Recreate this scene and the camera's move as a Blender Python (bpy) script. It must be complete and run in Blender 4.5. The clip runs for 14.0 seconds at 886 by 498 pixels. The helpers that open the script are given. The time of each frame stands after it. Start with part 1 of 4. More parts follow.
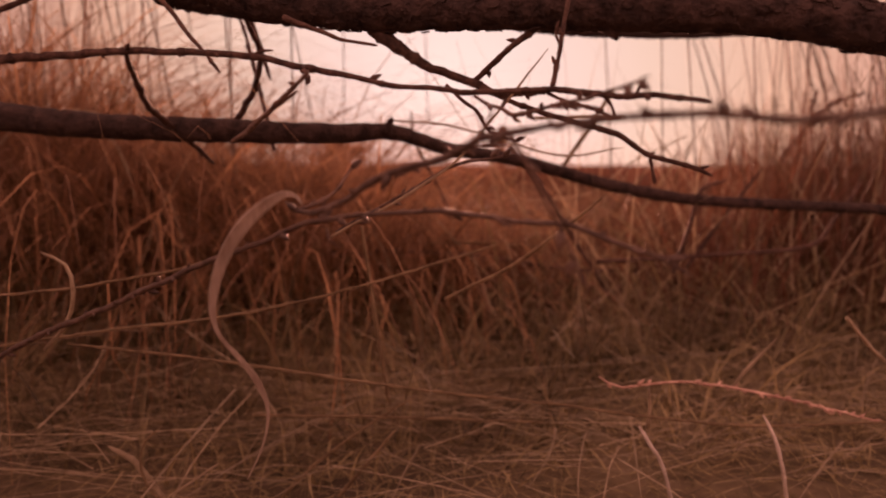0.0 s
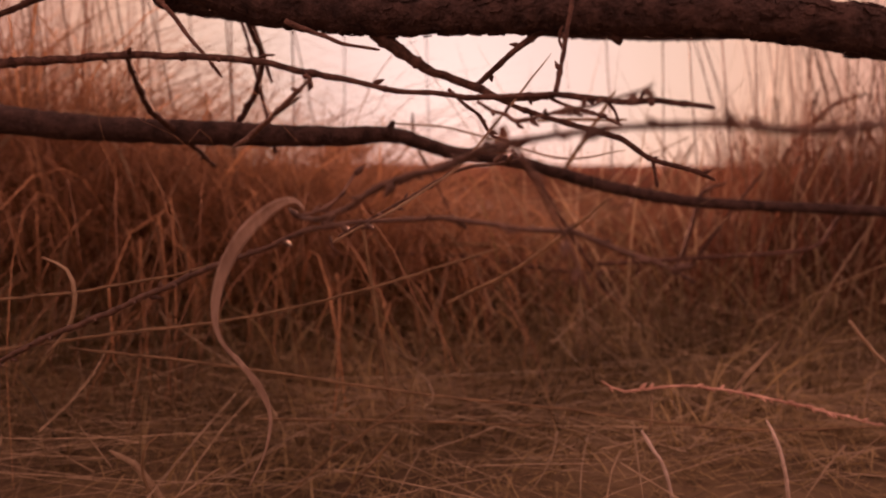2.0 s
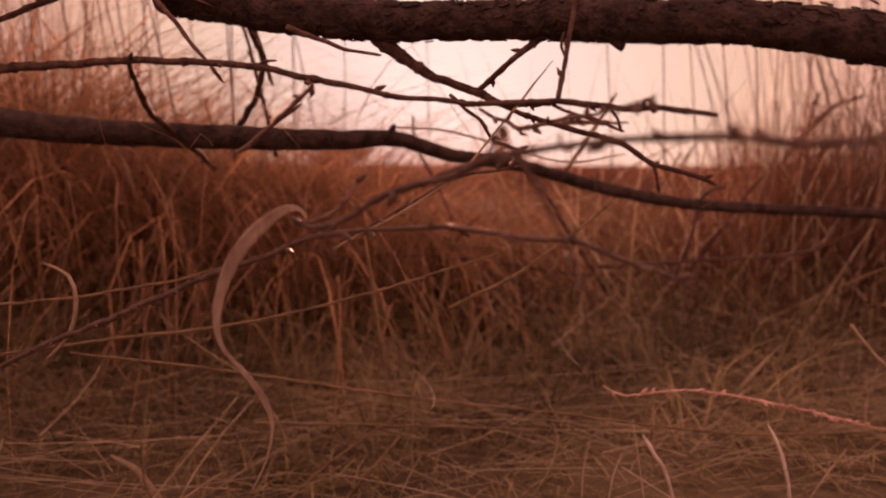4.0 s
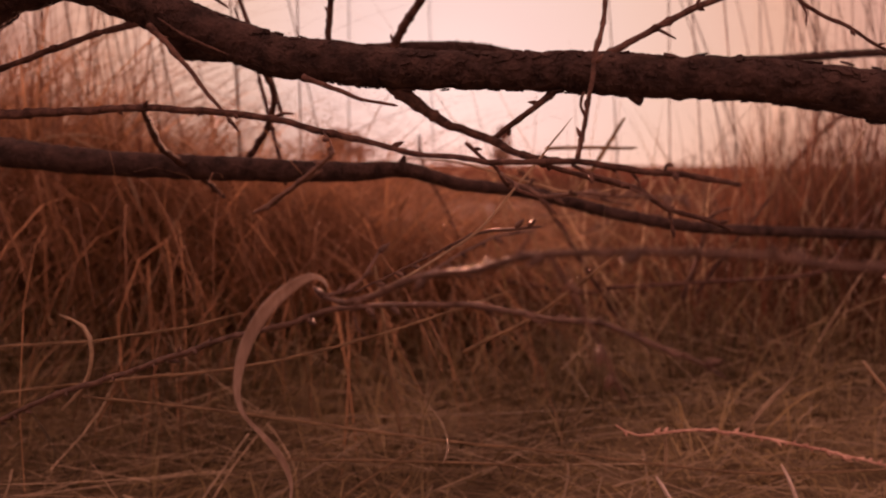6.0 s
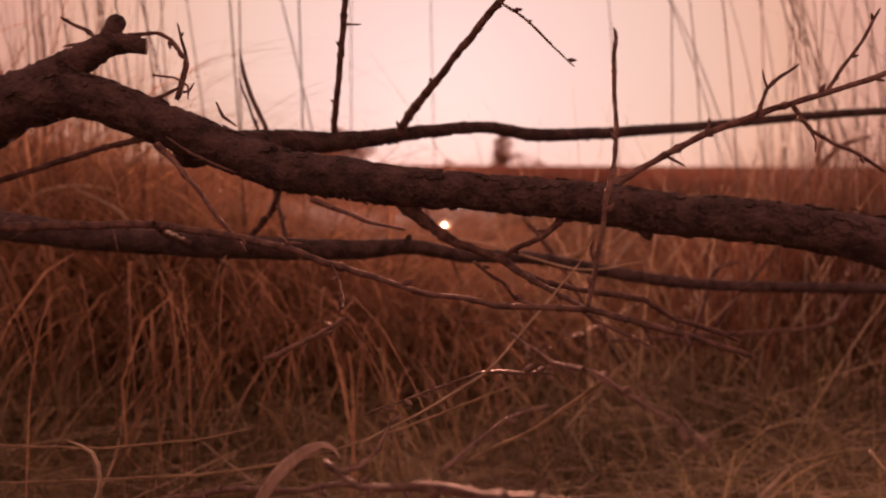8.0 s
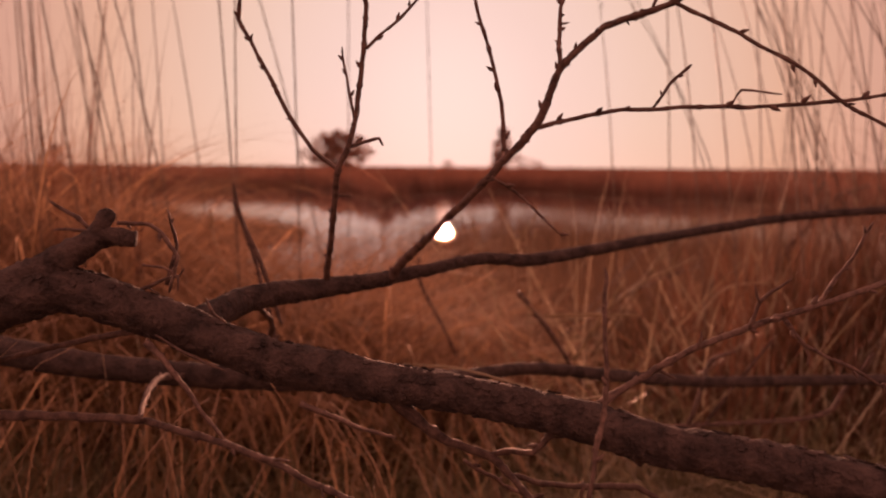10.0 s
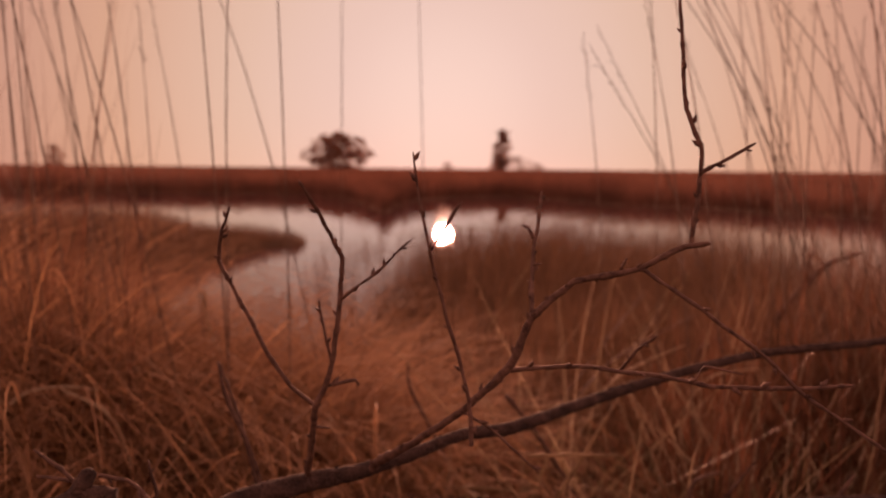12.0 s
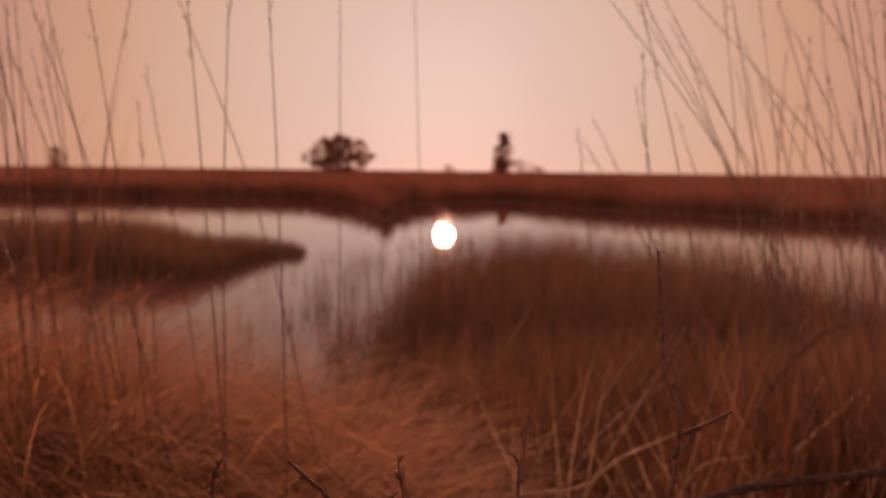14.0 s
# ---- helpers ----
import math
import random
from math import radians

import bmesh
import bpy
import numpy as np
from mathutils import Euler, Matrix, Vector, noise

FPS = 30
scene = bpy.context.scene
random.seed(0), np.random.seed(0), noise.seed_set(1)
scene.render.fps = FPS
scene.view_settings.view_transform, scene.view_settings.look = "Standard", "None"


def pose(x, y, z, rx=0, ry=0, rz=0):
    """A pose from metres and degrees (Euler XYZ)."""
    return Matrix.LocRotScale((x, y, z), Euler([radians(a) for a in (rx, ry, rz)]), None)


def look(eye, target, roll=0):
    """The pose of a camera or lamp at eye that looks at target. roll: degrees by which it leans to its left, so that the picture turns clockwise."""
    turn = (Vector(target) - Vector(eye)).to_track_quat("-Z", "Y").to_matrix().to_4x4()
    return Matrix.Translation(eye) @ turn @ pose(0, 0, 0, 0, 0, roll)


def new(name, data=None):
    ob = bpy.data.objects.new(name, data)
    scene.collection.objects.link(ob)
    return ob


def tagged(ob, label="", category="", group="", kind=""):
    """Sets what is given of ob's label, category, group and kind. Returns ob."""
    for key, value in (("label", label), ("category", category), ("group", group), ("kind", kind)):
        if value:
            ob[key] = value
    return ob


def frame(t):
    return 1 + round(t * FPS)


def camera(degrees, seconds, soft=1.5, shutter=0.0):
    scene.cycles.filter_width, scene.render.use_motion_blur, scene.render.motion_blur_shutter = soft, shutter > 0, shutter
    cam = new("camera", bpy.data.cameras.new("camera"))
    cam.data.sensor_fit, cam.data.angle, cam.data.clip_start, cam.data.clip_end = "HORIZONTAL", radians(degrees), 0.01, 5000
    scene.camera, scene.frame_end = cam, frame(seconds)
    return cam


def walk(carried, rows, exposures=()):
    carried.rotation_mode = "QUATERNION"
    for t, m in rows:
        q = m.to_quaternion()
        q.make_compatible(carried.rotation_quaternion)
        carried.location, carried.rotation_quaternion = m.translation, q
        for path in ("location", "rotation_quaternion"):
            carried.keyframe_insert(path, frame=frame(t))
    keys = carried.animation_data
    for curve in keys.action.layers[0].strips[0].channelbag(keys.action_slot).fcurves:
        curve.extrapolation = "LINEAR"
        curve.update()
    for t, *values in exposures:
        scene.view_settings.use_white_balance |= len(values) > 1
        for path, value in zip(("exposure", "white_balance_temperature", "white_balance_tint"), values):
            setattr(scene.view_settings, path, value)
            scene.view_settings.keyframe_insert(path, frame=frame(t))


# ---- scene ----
cam = camera(66, 14.0, soft=2.0)
PATH = [
    (0, pose(0.0000, 0.0000, 1.0000, 83.17, 0, 0.00) @ pose(0, 0, 0, 0, 0, 0.35)),
    (0.5, pose(0.0012, -0.0012, 0.9988, 83.17, 0, 0.00) @ pose(0, 0, 0, 0, 0, 0.35)),
    (1, pose(0.0012, -0.0012, 0.9976, 83.17, 0, 0.01) @ pose(0, 0, 0, 0, 0, 0.35)),
    (1.5, pose(0.0012, -0.0012, 0.9988, 83.17, 0, 0.01) @ pose(0, 0, 0, 0, 0, 0.35)),
    (2, pose(-0.0012, 0.0012, 1.0024, 83.18, 0, 0.02) @ pose(0, 0, 0, 0, 0, 0.35)),
    (4.5, pose(-0.0024, 0.0024, 1.0072, 83.19, 0, 0.02) @ pose(0, 0, 0, 0, 0, 0.35)),
    (5, pose(-0.0036, 0.0048, 1.0132, 83.17, 0, 0.03) @ pose(0, 0, 0, 0, 0, 0.35)),
    (5.5, pose(-0.0072, 0.0060, 1.0216, 83.16, 0, 0.05) @ pose(0, 0, 0, 0, 0, 0.35)),
    (6, pose(-0.0108, 0.0060, 1.0324, 83.16, 0, 0.05) @ pose(0, 0, 0, 0, 0, 0.35)),
    (6.5, pose(-0.0144, 0.0084, 1.0456, 83.17, 0, 0.05) @ pose(0, 0, 0, 0, 0, 0.35)),
    (7, pose(-0.0156, 0.0108, 1.0600, 83.17, 0, 0.04) @ pose(0, 0, 0, 0, 0, 0.35)),
    (7.5, pose(-0.0156, 0.0132, 1.0768, 83.15, 0, 0.06) @ pose(0, 0, 0, 0, 0, 0.35)),
    (8, pose(-0.0156, 0.0144, 1.0984, 83.14, 0, 0.07) @ pose(0, 0, 0, 0, 0, 0.35)),
    (8.5, pose(-0.0192, 0.0192, 1.1212, 83.14, 0, 0.07) @ pose(0, 0, 0, 0, 0, 0.38)),
    (11, pose(-0.0060, 0.0324, 1.2772, 83.29, 0, -0.03) @ pose(0, 0, 0, 0, 0, 0.52)),
    (11.5, pose(-0.0036, 0.0336, 1.3156, 83.31, 0, -0.03) @ pose(0, 0, 0, 0, 0, 0.55)),
    (12, pose(0.0024, 0.0372, 1.3576, 83.34, 0, -0.02) @ pose(0, 0, 0, 0, 0, 0.58)),
    (12.5, pose(0.0048, 0.0408, 1.3936, 83.38, 0, 0.00) @ pose(0, 0, 0, 0, 0, 0.61)),
    (13, pose(0.0060, 0.0408, 1.4320, 83.42, 0, 0.03) @ pose(0, 0, 0, 0, 0, 0.64)),
    (13.5, pose(0.0084, 0.0408, 1.4692, 83.47, 0, 0.05) @ pose(0, 0, 0, 0, 0, 0.67)),
    (14, pose(0.0096, 0.0432, 1.5100, 83.50, 0, 0.06) @ pose(0, 0, 0, 0, 0, 0.70)),
]
walk(cam, PATH, [(0, 0.40, 6850, 43), (5, 0.48, 6850, 43), (5.6, 0.45, 6850, 44), (6.2, 0.26, 6900, 48), (7.0, 0.20, 6950, 50), (7.6, 0.30, 6900, 49), (8.2, 0.34, 6850, 47), (8.5, 0.34, 6850, 46), (11, 0.21, 7000, 42), (14, -0.06, 7300, 43)])
cam.data.dof.use_dof = True
cam.data.dof.focus_distance = 0.37
cam.data.dof.aperture_fstop = 7.1

# ---- sky and sun: low sun straight ahead over the marsh ----
SUN_UP = 5.4
world = bpy.data.worlds.new("evening_sky")
scene.world = world
world.use_nodes = True
wt = world.node_tree

sky = wt.nodes.new("ShaderNodeTexSky")
sky.sky_type = "NISHITA"
sky.sun_disc = False
sky.sun_elevation = radians(SUN_UP)
sky.sun_rotation = 0.0
sky.air_density, sky.dust_density, sky.ozone_density = 1.2, 0.2, 1.0
tint = wt.nodes.new("ShaderNodeMix")
tint.data_type, tint.blend_type = "RGBA", "MULTIPLY"
tint.inputs[0].default_value = 1.0
tint.inputs[7].default_value = (1.0, 0.52, 0.62, 1)
wt.links.new(sky.outputs[0], tint.inputs[6])
bg = wt.nodes["Background"]
bg.inputs[1].default_value = 0.005
# the wide hazy glow round the low sun, and a brighter sky opposite added as fill
coord = wt.nodes.new("ShaderNodeTexCoord")
dot = wt.nodes.new("ShaderNodeVectorMath")
dot.operation = "DOT_PRODUCT"
dot.inputs[1].default_value = (0, math.cos(radians(SUN_UP)), math.sin(radians(SUN_UP)))
wt.links.new(coord.outputs["Generated"], dot.inputs[0])
ramp = wt.nodes.new("ShaderNodeValToRGB")
els = ramp.color_ramp.elements
# low ramp positions: unseen sky behind the camera, raised to fill the shaded grass
els[0].position, els[0].color = 0.0, (0.43, 0.244, 0.180, 1)
els[1].position, els[1].color = 1.0, (0.402, 0.360, 0.288, 1)
for pos, col in ((0.45, (0.345, 0.197, 0.144)), (0.70, (0.262, 0.150, 0.108)), (0.80, (0.246, 0.142, 0.100)), (0.90, (0.314, 0.210, 0.130)), (0.96, (0.346, 0.281, 0.200)), (0.99, (0.370, 0.318, 0.251))):
    e = els.new(pos)
    e.color = (*col, 1)
wt.links.new(dot.outputs["Value"], ramp.inputs[0])
glow = wt.nodes.new("ShaderNodeBackground")
wt.links.new(ramp.outputs[0], glow.inputs[0])
glow.inputs[1].default_value = 1.75
both = wt.nodes.new("ShaderNodeAddShader")
wt.links.new(tint.outputs[2], bg.inputs[0])
wt.links.new(bg.outputs[0], both.inputs[0])
wt.links.new(glow.outputs[0], both.inputs[1])
wt.links.new(both.outputs[0], wt.nodes["World Output"].inputs[0])

sun = new("sun", bpy.data.lights.new("sun", "SUN"))
sun.data.energy = 5.0
sun.data.angle = radians(1.3)
sun.data.color = (1.0, 0.49, 0.28)
sun.matrix_world = look((0, 0, 0), (0, -math.cos(radians(SUN_UP)), -math.sin(radians(SUN_UP))))


# ---- materials ----
def material(name, lo, hi, rough=0.7, scale=30.0, bump=0.3, fine=200.0, transl=0.0, spread=0.25, island=False, spec=0.4, stretch=(1, 1, 1), relief=0.002):
    """Two-scale noise between the colours lo and hi, with relief, variation from piece to piece and, for leaves, light passing through."""
    ma = bpy.data.materials.new(name)
    ma.use_nodes = True
    nt = ma.node_tree
    p = nt.nodes["Principled BSDF"]
    tc = nt.nodes.new("ShaderNodeTexCoord")
    mp = nt.nodes.new("ShaderNodeMapping")
    mp.inputs["Scale"].default_value = stretch
    nt.links.new(tc.outputs["Object"], mp.inputs[0])
    n1 = nt.nodes.new("ShaderNodeTexNoise")
    n1.inputs["Scale"].default_value, n1.inputs["Detail"].default_value = scale, 5
    n2 = nt.nodes.new("ShaderNodeTexNoise")
    n2.inputs["Scale"].default_value, n2.inputs["Detail"].default_value = fine, 3
    for n in (n1, n2):
        nt.links.new(mp.outputs[0], n.inputs["Vector"])
    mix = nt.nodes.new("ShaderNodeMath")
    mix.operation = "MULTIPLY_ADD"
    mix.inputs[1].default_value, mix.inputs[2].default_value = 0.45, -0.22
    nt.links.new(n2.outputs[0], mix.inputs[0])
    add = nt.nodes.new("ShaderNodeMath")
    nt.links.new(n1.outputs[0], add.inputs[0])
    nt.links.new(mix.outputs[0], add.inputs[1])
    ramp = nt.nodes.new("ShaderNodeValToRGB")
    ramp.color_ramp.elements[0].position, ramp.color_ramp.elements[0].color = 0.32, (*lo, 1)
    ramp.color_ramp.elements[1].position, ramp.color_ramp.elements[1].color = 0.70, (*hi, 1)
    nt.links.new(add.outputs[0], ramp.inputs[0])
    hsv = nt.nodes.new("ShaderNodeHueSaturation")
    rnd = nt.nodes.new("ShaderNodeNewGeometry" if island else "ShaderNodeObjectInfo")
    rg = nt.nodes.new("ShaderNodeMapRange")
    rg.inputs[3].default_value, rg.inputs[4].default_value = 1 - spread, 1 + spread
    nt.links.new(rnd.outputs["Random Per Island" if island else "Random"], rg.inputs[0])
    nt.links.new(rg.outputs[0], hsv.inputs["Value"])
    nt.links.new(ramp.outputs[0], hsv.inputs["Color"])
    nt.links.new(hsv.outputs[0], p.inputs["Base Color"])
    p.inputs["Roughness"].default_value = rough
    p.inputs["Specular IOR Level"].default_value = spec
    bp = nt.nodes.new("ShaderNodeBump")
    bp.inputs["Strength"].default_value = bump
    bp.inputs["Distance"].default_value = relief
    nt.links.new(add.outputs[0], bp.inputs["Height"])
    nt.links.new(bp.outputs[0], p.inputs["Normal"])
    if transl > 0:
        tr = nt.nodes.new("ShaderNodeBsdfTranslucent")
        nt.links.new(hsv.outputs[0], tr.inputs[0])
        ms = nt.nodes.new("ShaderNodeMixShader")
        ms.inputs[0].default_value = transl
        nt.links.new(p.outputs[0], ms.inputs[1])
        nt.links.new(tr.outputs[0], ms.inputs[2])
        nt.links.new(ms.outputs[0], nt.nodes["Material Output"].inputs[0])
    return ma


BARK = material("bark", (0.021, 0.0125, 0.0105), (0.078, 0.047, 0.038), 0.9, 90, 1.0, 420, spread=0.1, spec=0.25, relief=0.005)
TWIG = material("twig_bark", (0.050, 0.029, 0.023), (0.155, 0.090, 0.068), 0.7, 160, 0.8, 700, spread=0.2, spec=0.12)
# smoother twig bark, its colour paler to carry the sun's rim light
LITWIG = material("lit_smooth_twig_bark", (0.058, 0.033, 0.024), (0.175, 0.104, 0.074), 0.52, 160, 0.4, 700, spread=0.2, spec=0.3)
STRAW = material("straw", (0.17, 0.115, 0.062), (0.38, 0.27, 0.155), 0.55, 60, 0.2, 400, transl=0.48, island=True, spread=0.45)
DRYLEAF = material("dry_leaf", (0.28, 0.205, 0.155), (0.50, 0.395, 0.315), 0.6, 90, 0.3, 500, transl=0.28, stretch=(1, 1, 0.2))
TAWNY = material("tawny_grass", (0.175, 0.100, 0.060), (0.43, 0.265, 0.166), 0.55, 14, 0.2, 200, transl=0.58, island=True, spread=0.3)
UMBER = material("umber_grass", (0.235, 0.132, 0.079), (0.465, 0.275, 0.166), 0.8, 14, 0.2, 200, transl=0.36, island=True, spread=0.13, spec=0.12)
MAT = material("old_grass", (0.130, 0.096, 0.047), (0.42, 0.325, 0.168), 0.65, 4, 0.3, 300, transl=0.35, island=True, spread=0.6)
PALE = material("pale_straw", (0.28, 0.21, 0.13), (0.50, 0.39, 0.26), 0.5, 60, 0.2, 400, transl=0.35, island=True, spread=0.35)
GOLDEN = material("golden_grass", (0.17, 0.088, 0.044), (0.60, 0.35, 0.185), 0.7, 9, 0.2, 200, transl=0.5, island=True, spread=0.65, spec=0.2)
# pale stalk with direct sunlight put into its colour, since it stands shaded
WHITE = material("sunlit_stalk", (0.52, 0.42, 0.33), (0.80, 0.70, 0.60), 0.5, 90, 0.3, 400)
RUSSET = material("russet_stalk", (0.30, 0.16, 0.115), (0.56, 0.36, 0.27), 0.5, 80, 0.2, 400)
STEM = material("stem", (0.085, 0.05, 0.034), (0.20, 0.125, 0.083), 0.6, 60, 0.2, 400, transl=0.25, island=True, spread=0.35)
SEDGE = material("sedge", (0.080, 0.043, 0.025), (0.225, 0.126, 0.070), 0.65, 20, 0.2, 200, transl=0.3, island=True, spread=0.4)
RUST = material("rusty_rush", (0.083, 0.036, 0.021), (0.235, 0.106, 0.060), 0.6, 30, 0.2, 200, transl=0.45, island=True, spread=0.3)
REED = material("reed", (0.076, 0.031, 0.022), (0.235, 0.103, 0.067), 0.7, 0.5, 0.2, 30, transl=0.5, island=True, spread=0.4)
SOIL = material("peat_soil", (0.075, 0.052, 0.030), (0.20, 0.145, 0.082), 0.95, 6, 0.8, 80)
LEAFAGE = material("leafage", (0.16, 0.075, 0.05), (0.36, 0.18, 0.12), 0.7, 1.5, 0.2, 20, transl=0.62, island=True, spread=0.4)

WATER = bpy.data.materials.new("water")
WATER.use_nodes = True
wm = WATER.node_tree
wp = wm.nodes["Principled BSDF"]
wp.inputs["Base Color"].default_value = (0.11, 0.048, 0.046, 1)
wp.inputs["Roughness"].default_value = 0.012
wp.inputs["IOR"].default_value = 1.42
wn1 = wm.nodes.new("ShaderNodeTexNoise")
wn1.inputs["Scale"].default_value, wn1.inputs["Detail"].default_value = 7.0, 4
wtc = wm.nodes.new("ShaderNodeTexCoord")
wmp = wm.nodes.new("ShaderNodeMapping")
wmp.inputs["Scale"].default_value = (1.6, 0.16, 1.0)
wm.links.new(wtc.outputs["Object"], wmp.inputs[0])
wm.links.new(wmp.outputs[0], wn1.inputs["Vector"])
wb = wm.nodes.new("ShaderNodeBump")
wb.inputs["Strength"].default_value, wb.inputs["Distance"].default_value = 0.06, 0.02
wm.links.new(wn1.outputs[0], wb.inputs["Height"])
wm.links.new(wb.outputs[0], wp.inputs["Normal"])


# ---- builders ----
def mesh_object(name, verts, faces, ma, parent=None, label="", smooth=True):
    me = bpy.data.meshes.new(name)
    me.from_pydata([tuple(v) for v in verts], [], faces)
    me.materials.append(ma)
    if smooth:
        me.polygons.foreach_set("use_smooth", [True] * len(me.polygons))
    me.update()
    ob = new(name, me)
    if parent is not None:
        ob.parent = parent
    if label:
        ob["label"] = label
    return ob


def spline(pts, step, tension=1.0):
    """Catmull-Rom through rows of place and radius, at about even steps; a lower tension leaves the bends more angular."""
    p = np.array(pts, float)
    p = np.vstack([2 * p[0] - p[1], p, 2 * p[-1] - p[-2]])
    p[:, 3:] = np.maximum(p[:, 3:], 1e-4)
    out = []
    for i in range(1, len(p) - 2):
        n = max(2, int(np.linalg.norm(p[i + 1, :3] - p[i, :3]) / step))
        for k in range(n):
            t = k / n
            a, b, c, d = p[i - 1], p[i], p[i + 1], p[i + 2]
            ease = 0.5 * (2 * b + (c - a) * t + (2 * a - 5 * b + 4 * c - d) * t * t + (3 * b - a - 3 * c + d) * t ** 3)
            out.append(tension * ease + (1 - tension) * (b + (c - b) * t))
    out.append(p[-2])
    return np.array(out)


def tube(path, sides, rough=0.0, grain=60.0, seed=0.0, wobble=0.0, flakes=0.0):
    """Vertices and faces of a closed tube along rows of place and radius, its skin uneven by rough (share of the radius)."""
    c, r = path[:, :3].copy(), path[:, 3]
    if wobble:
        for i, q in enumerate(c):
            c[i] += wobble * np.array(noise.noise_vector(Vector(q * 70 + seed)))
    d = np.gradient(c, axis=0)
    d /= np.linalg.norm(d, axis=1)[:, None] + 1e-12
    u = np.cross(d[0], (0.1, 0.3, 1.0))
    u /= np.linalg.norm(u)
    verts = []
    for i in range(len(c)):
        u = u - d[i] * (u @ d[i])
        u /= np.linalg.norm(u) + 1e-12
        w = np.cross(d[i], u)
        for k in range(sides):
            a = 2 * math.pi * k / sides
            e = math.cos(a) * u + math.sin(a) * w
            s = 1.0
            if rough:
                q = c[i] + e * r[i]
                s += rough * (noise.noise(Vector(q * grain + seed)) + 0.6 * noise.noise(Vector(q * grain * 2.7 + seed)))
            if flakes:
                q = c[i] + e * r[i]
                s += flakes * max(0.0, noise.noise(Vector((q[0] * 130, q[1] * 330, q[2] * 330))) - 0.12) + flakes * 0.5 * abs(noise.noise(Vector(q * 420)))
            verts.append(c[i] + e * r[i] * s)
    faces = []
    for i in range(len(c) - 1):
        for k in range(sides):
            k2 = (k + 1) % sides
            faces.append((i * sides + k, i * sides + k2, (i + 1) * sides + k2, (i + 1) * sides + k))
    faces.append(tuple(range(sides - 1, -1, -1)))
    faces.append(tuple(range((len(c) - 1) * sides, len(c) * sides)))
    return verts, faces


def limb(name, pts, ma, parent=None, label="", sides=9, step=0.004, rough=0.12, buds=0.0, nodes=True, tension=1.0, seed=0.0, tip=True, wobble=0.0005, grain=120.0, flakes=0.0):
    """A branch or twig: an uneven tapered tube, with small pointed buds and nodes set along it."""
    path = spline(pts, step, tension)
    if tip:
        path[-1, 3] *= 0.5
    rng = random.Random(len(pts) * 31 + int(seed * 7) + 5)
    if buds and nodes:
        for i in range(2, len(path) - 2):
            if rng.random() < 0.06:
                path[i, 3] *= 1.3
    verts, faces = tube(path, sides, rough, grain, seed, wobble, flakes)
    if buds:
        length, at = 0.0, buds * rng.uniform(0.3, 1.0)
        for i in range(1, len(path) - 1):
            length += np.linalg.norm(path[i, :3] - path[i - 1, :3])
            if length < at:
                continue
            at += buds * rng.uniform(0.5, 1.6)
            d = path[i + 1, :3] - path[i - 1, :3]
            d /= np.linalg.norm(d)
            side = np.cross(d, [rng.uniform(-1, 1), rng.uniform(-1, 1), rng.uniform(-1, 1)])
            side /= np.linalg.norm(side) + 1e-9
            way = 0.75 * d + 0.65 * side
            r = path[i, 3]
            size = rng.uniform(0.002, 0.0055)
            o = path[i, :3] + side * r * 0.6
            bud = np.array([[*(o + way * size * k), max(0.0002, w * size)] for k, w in ((0, 0.2), (0.35, 0.3), (0.75, 0.2), (1.15, 0.03))])
            v, fc = tube(bud, 5)
            base = len(verts)
            verts += v
            faces += [tuple(j + base for j in q) for q in fc]
    return mesh_object(name, verts, faces, ma, parent, label)


def thing(name, place, label, category, group="", kind=""):
    ob = new(name)
    ob.location = place
    ob.empty_display_size = 0.02
    return tagged(ob, label, category, group, kind)


def keep_place(root):
    """Let the parts stand where they were drawn."""
    for o in root.children:
        o.matrix_parent_inverse = Matrix.Translation(root.location).inverted()


def ribbons(name, roots, height, width, lean, curl, ma, seed, segs=5, along=None):
    """Grass: N curved tapering blades. height, width, lean (radians from upright) and curl are arrays or numbers."""
    rng = np.random.default_rng(seed)
    roots = np.asarray(roots, float)
    n = len(roots)
    az = rng.uniform(0, 2 * math.pi, n) if along is None else along
    full = lambda v: np.broadcast_to(np.asarray(v, float), (n,))
    height, width, lean, curl = full(height), full(width), full(lean), full(curl)
    out = np.stack([np.cos(az), np.sin(az), np.zeros(n)], 1)
    turn = az + math.pi / 2 + rng.normal(0, 0.9, n)
    flat = np.stack([np.cos(turn), np.sin(turn), np.zeros(n)], 1)
    side_bend = rng.normal(0, 0.25, n)
    pos = roots.copy()
    V = np.empty((n, segs + 1, 2, 3))
    ang = lean.copy()
    for k in range(segs + 1):
        s = k / segs
        w = width * (1 - s ** 1.6) * 0.5 + 0.00012
        V[:, k, 0] = pos - flat * w[:, None]
        V[:, k, 1] = pos + flat * w[:, None]
        way = out * np.sin(ang)[:, None] + np.array([0, 0, 1.0]) * np.cos(ang)[:, None] + flat * (side_bend * s)[:, None]
        pos = pos + way * (height / segs)[:, None]
        ang = ang + curl / segs * (0.4 + 1.2 * s)
    verts = V.reshape(-1, 3)
    base = (np.arange(n) * (segs + 1) * 2)[:, None]
    quad = np.concatenate([np.array([2 * k, 2 * k + 1, 2 * k + 3, 2 * k + 2])[None] + base for k in range(segs)], 0)
    me = bpy.data.meshes.new(name)
    me.vertices.add(len(verts))
    me.vertices.foreach_set("co", verts.ravel())
    me.loops.add(quad.size)
    me.loops.foreach_set("vertex_index", quad.ravel().astype(np.int32))
    me.polygons.add(len(quad))
    me.polygons.foreach_set("loop_start", np.arange(0, quad.size, 4, dtype=np.int32))
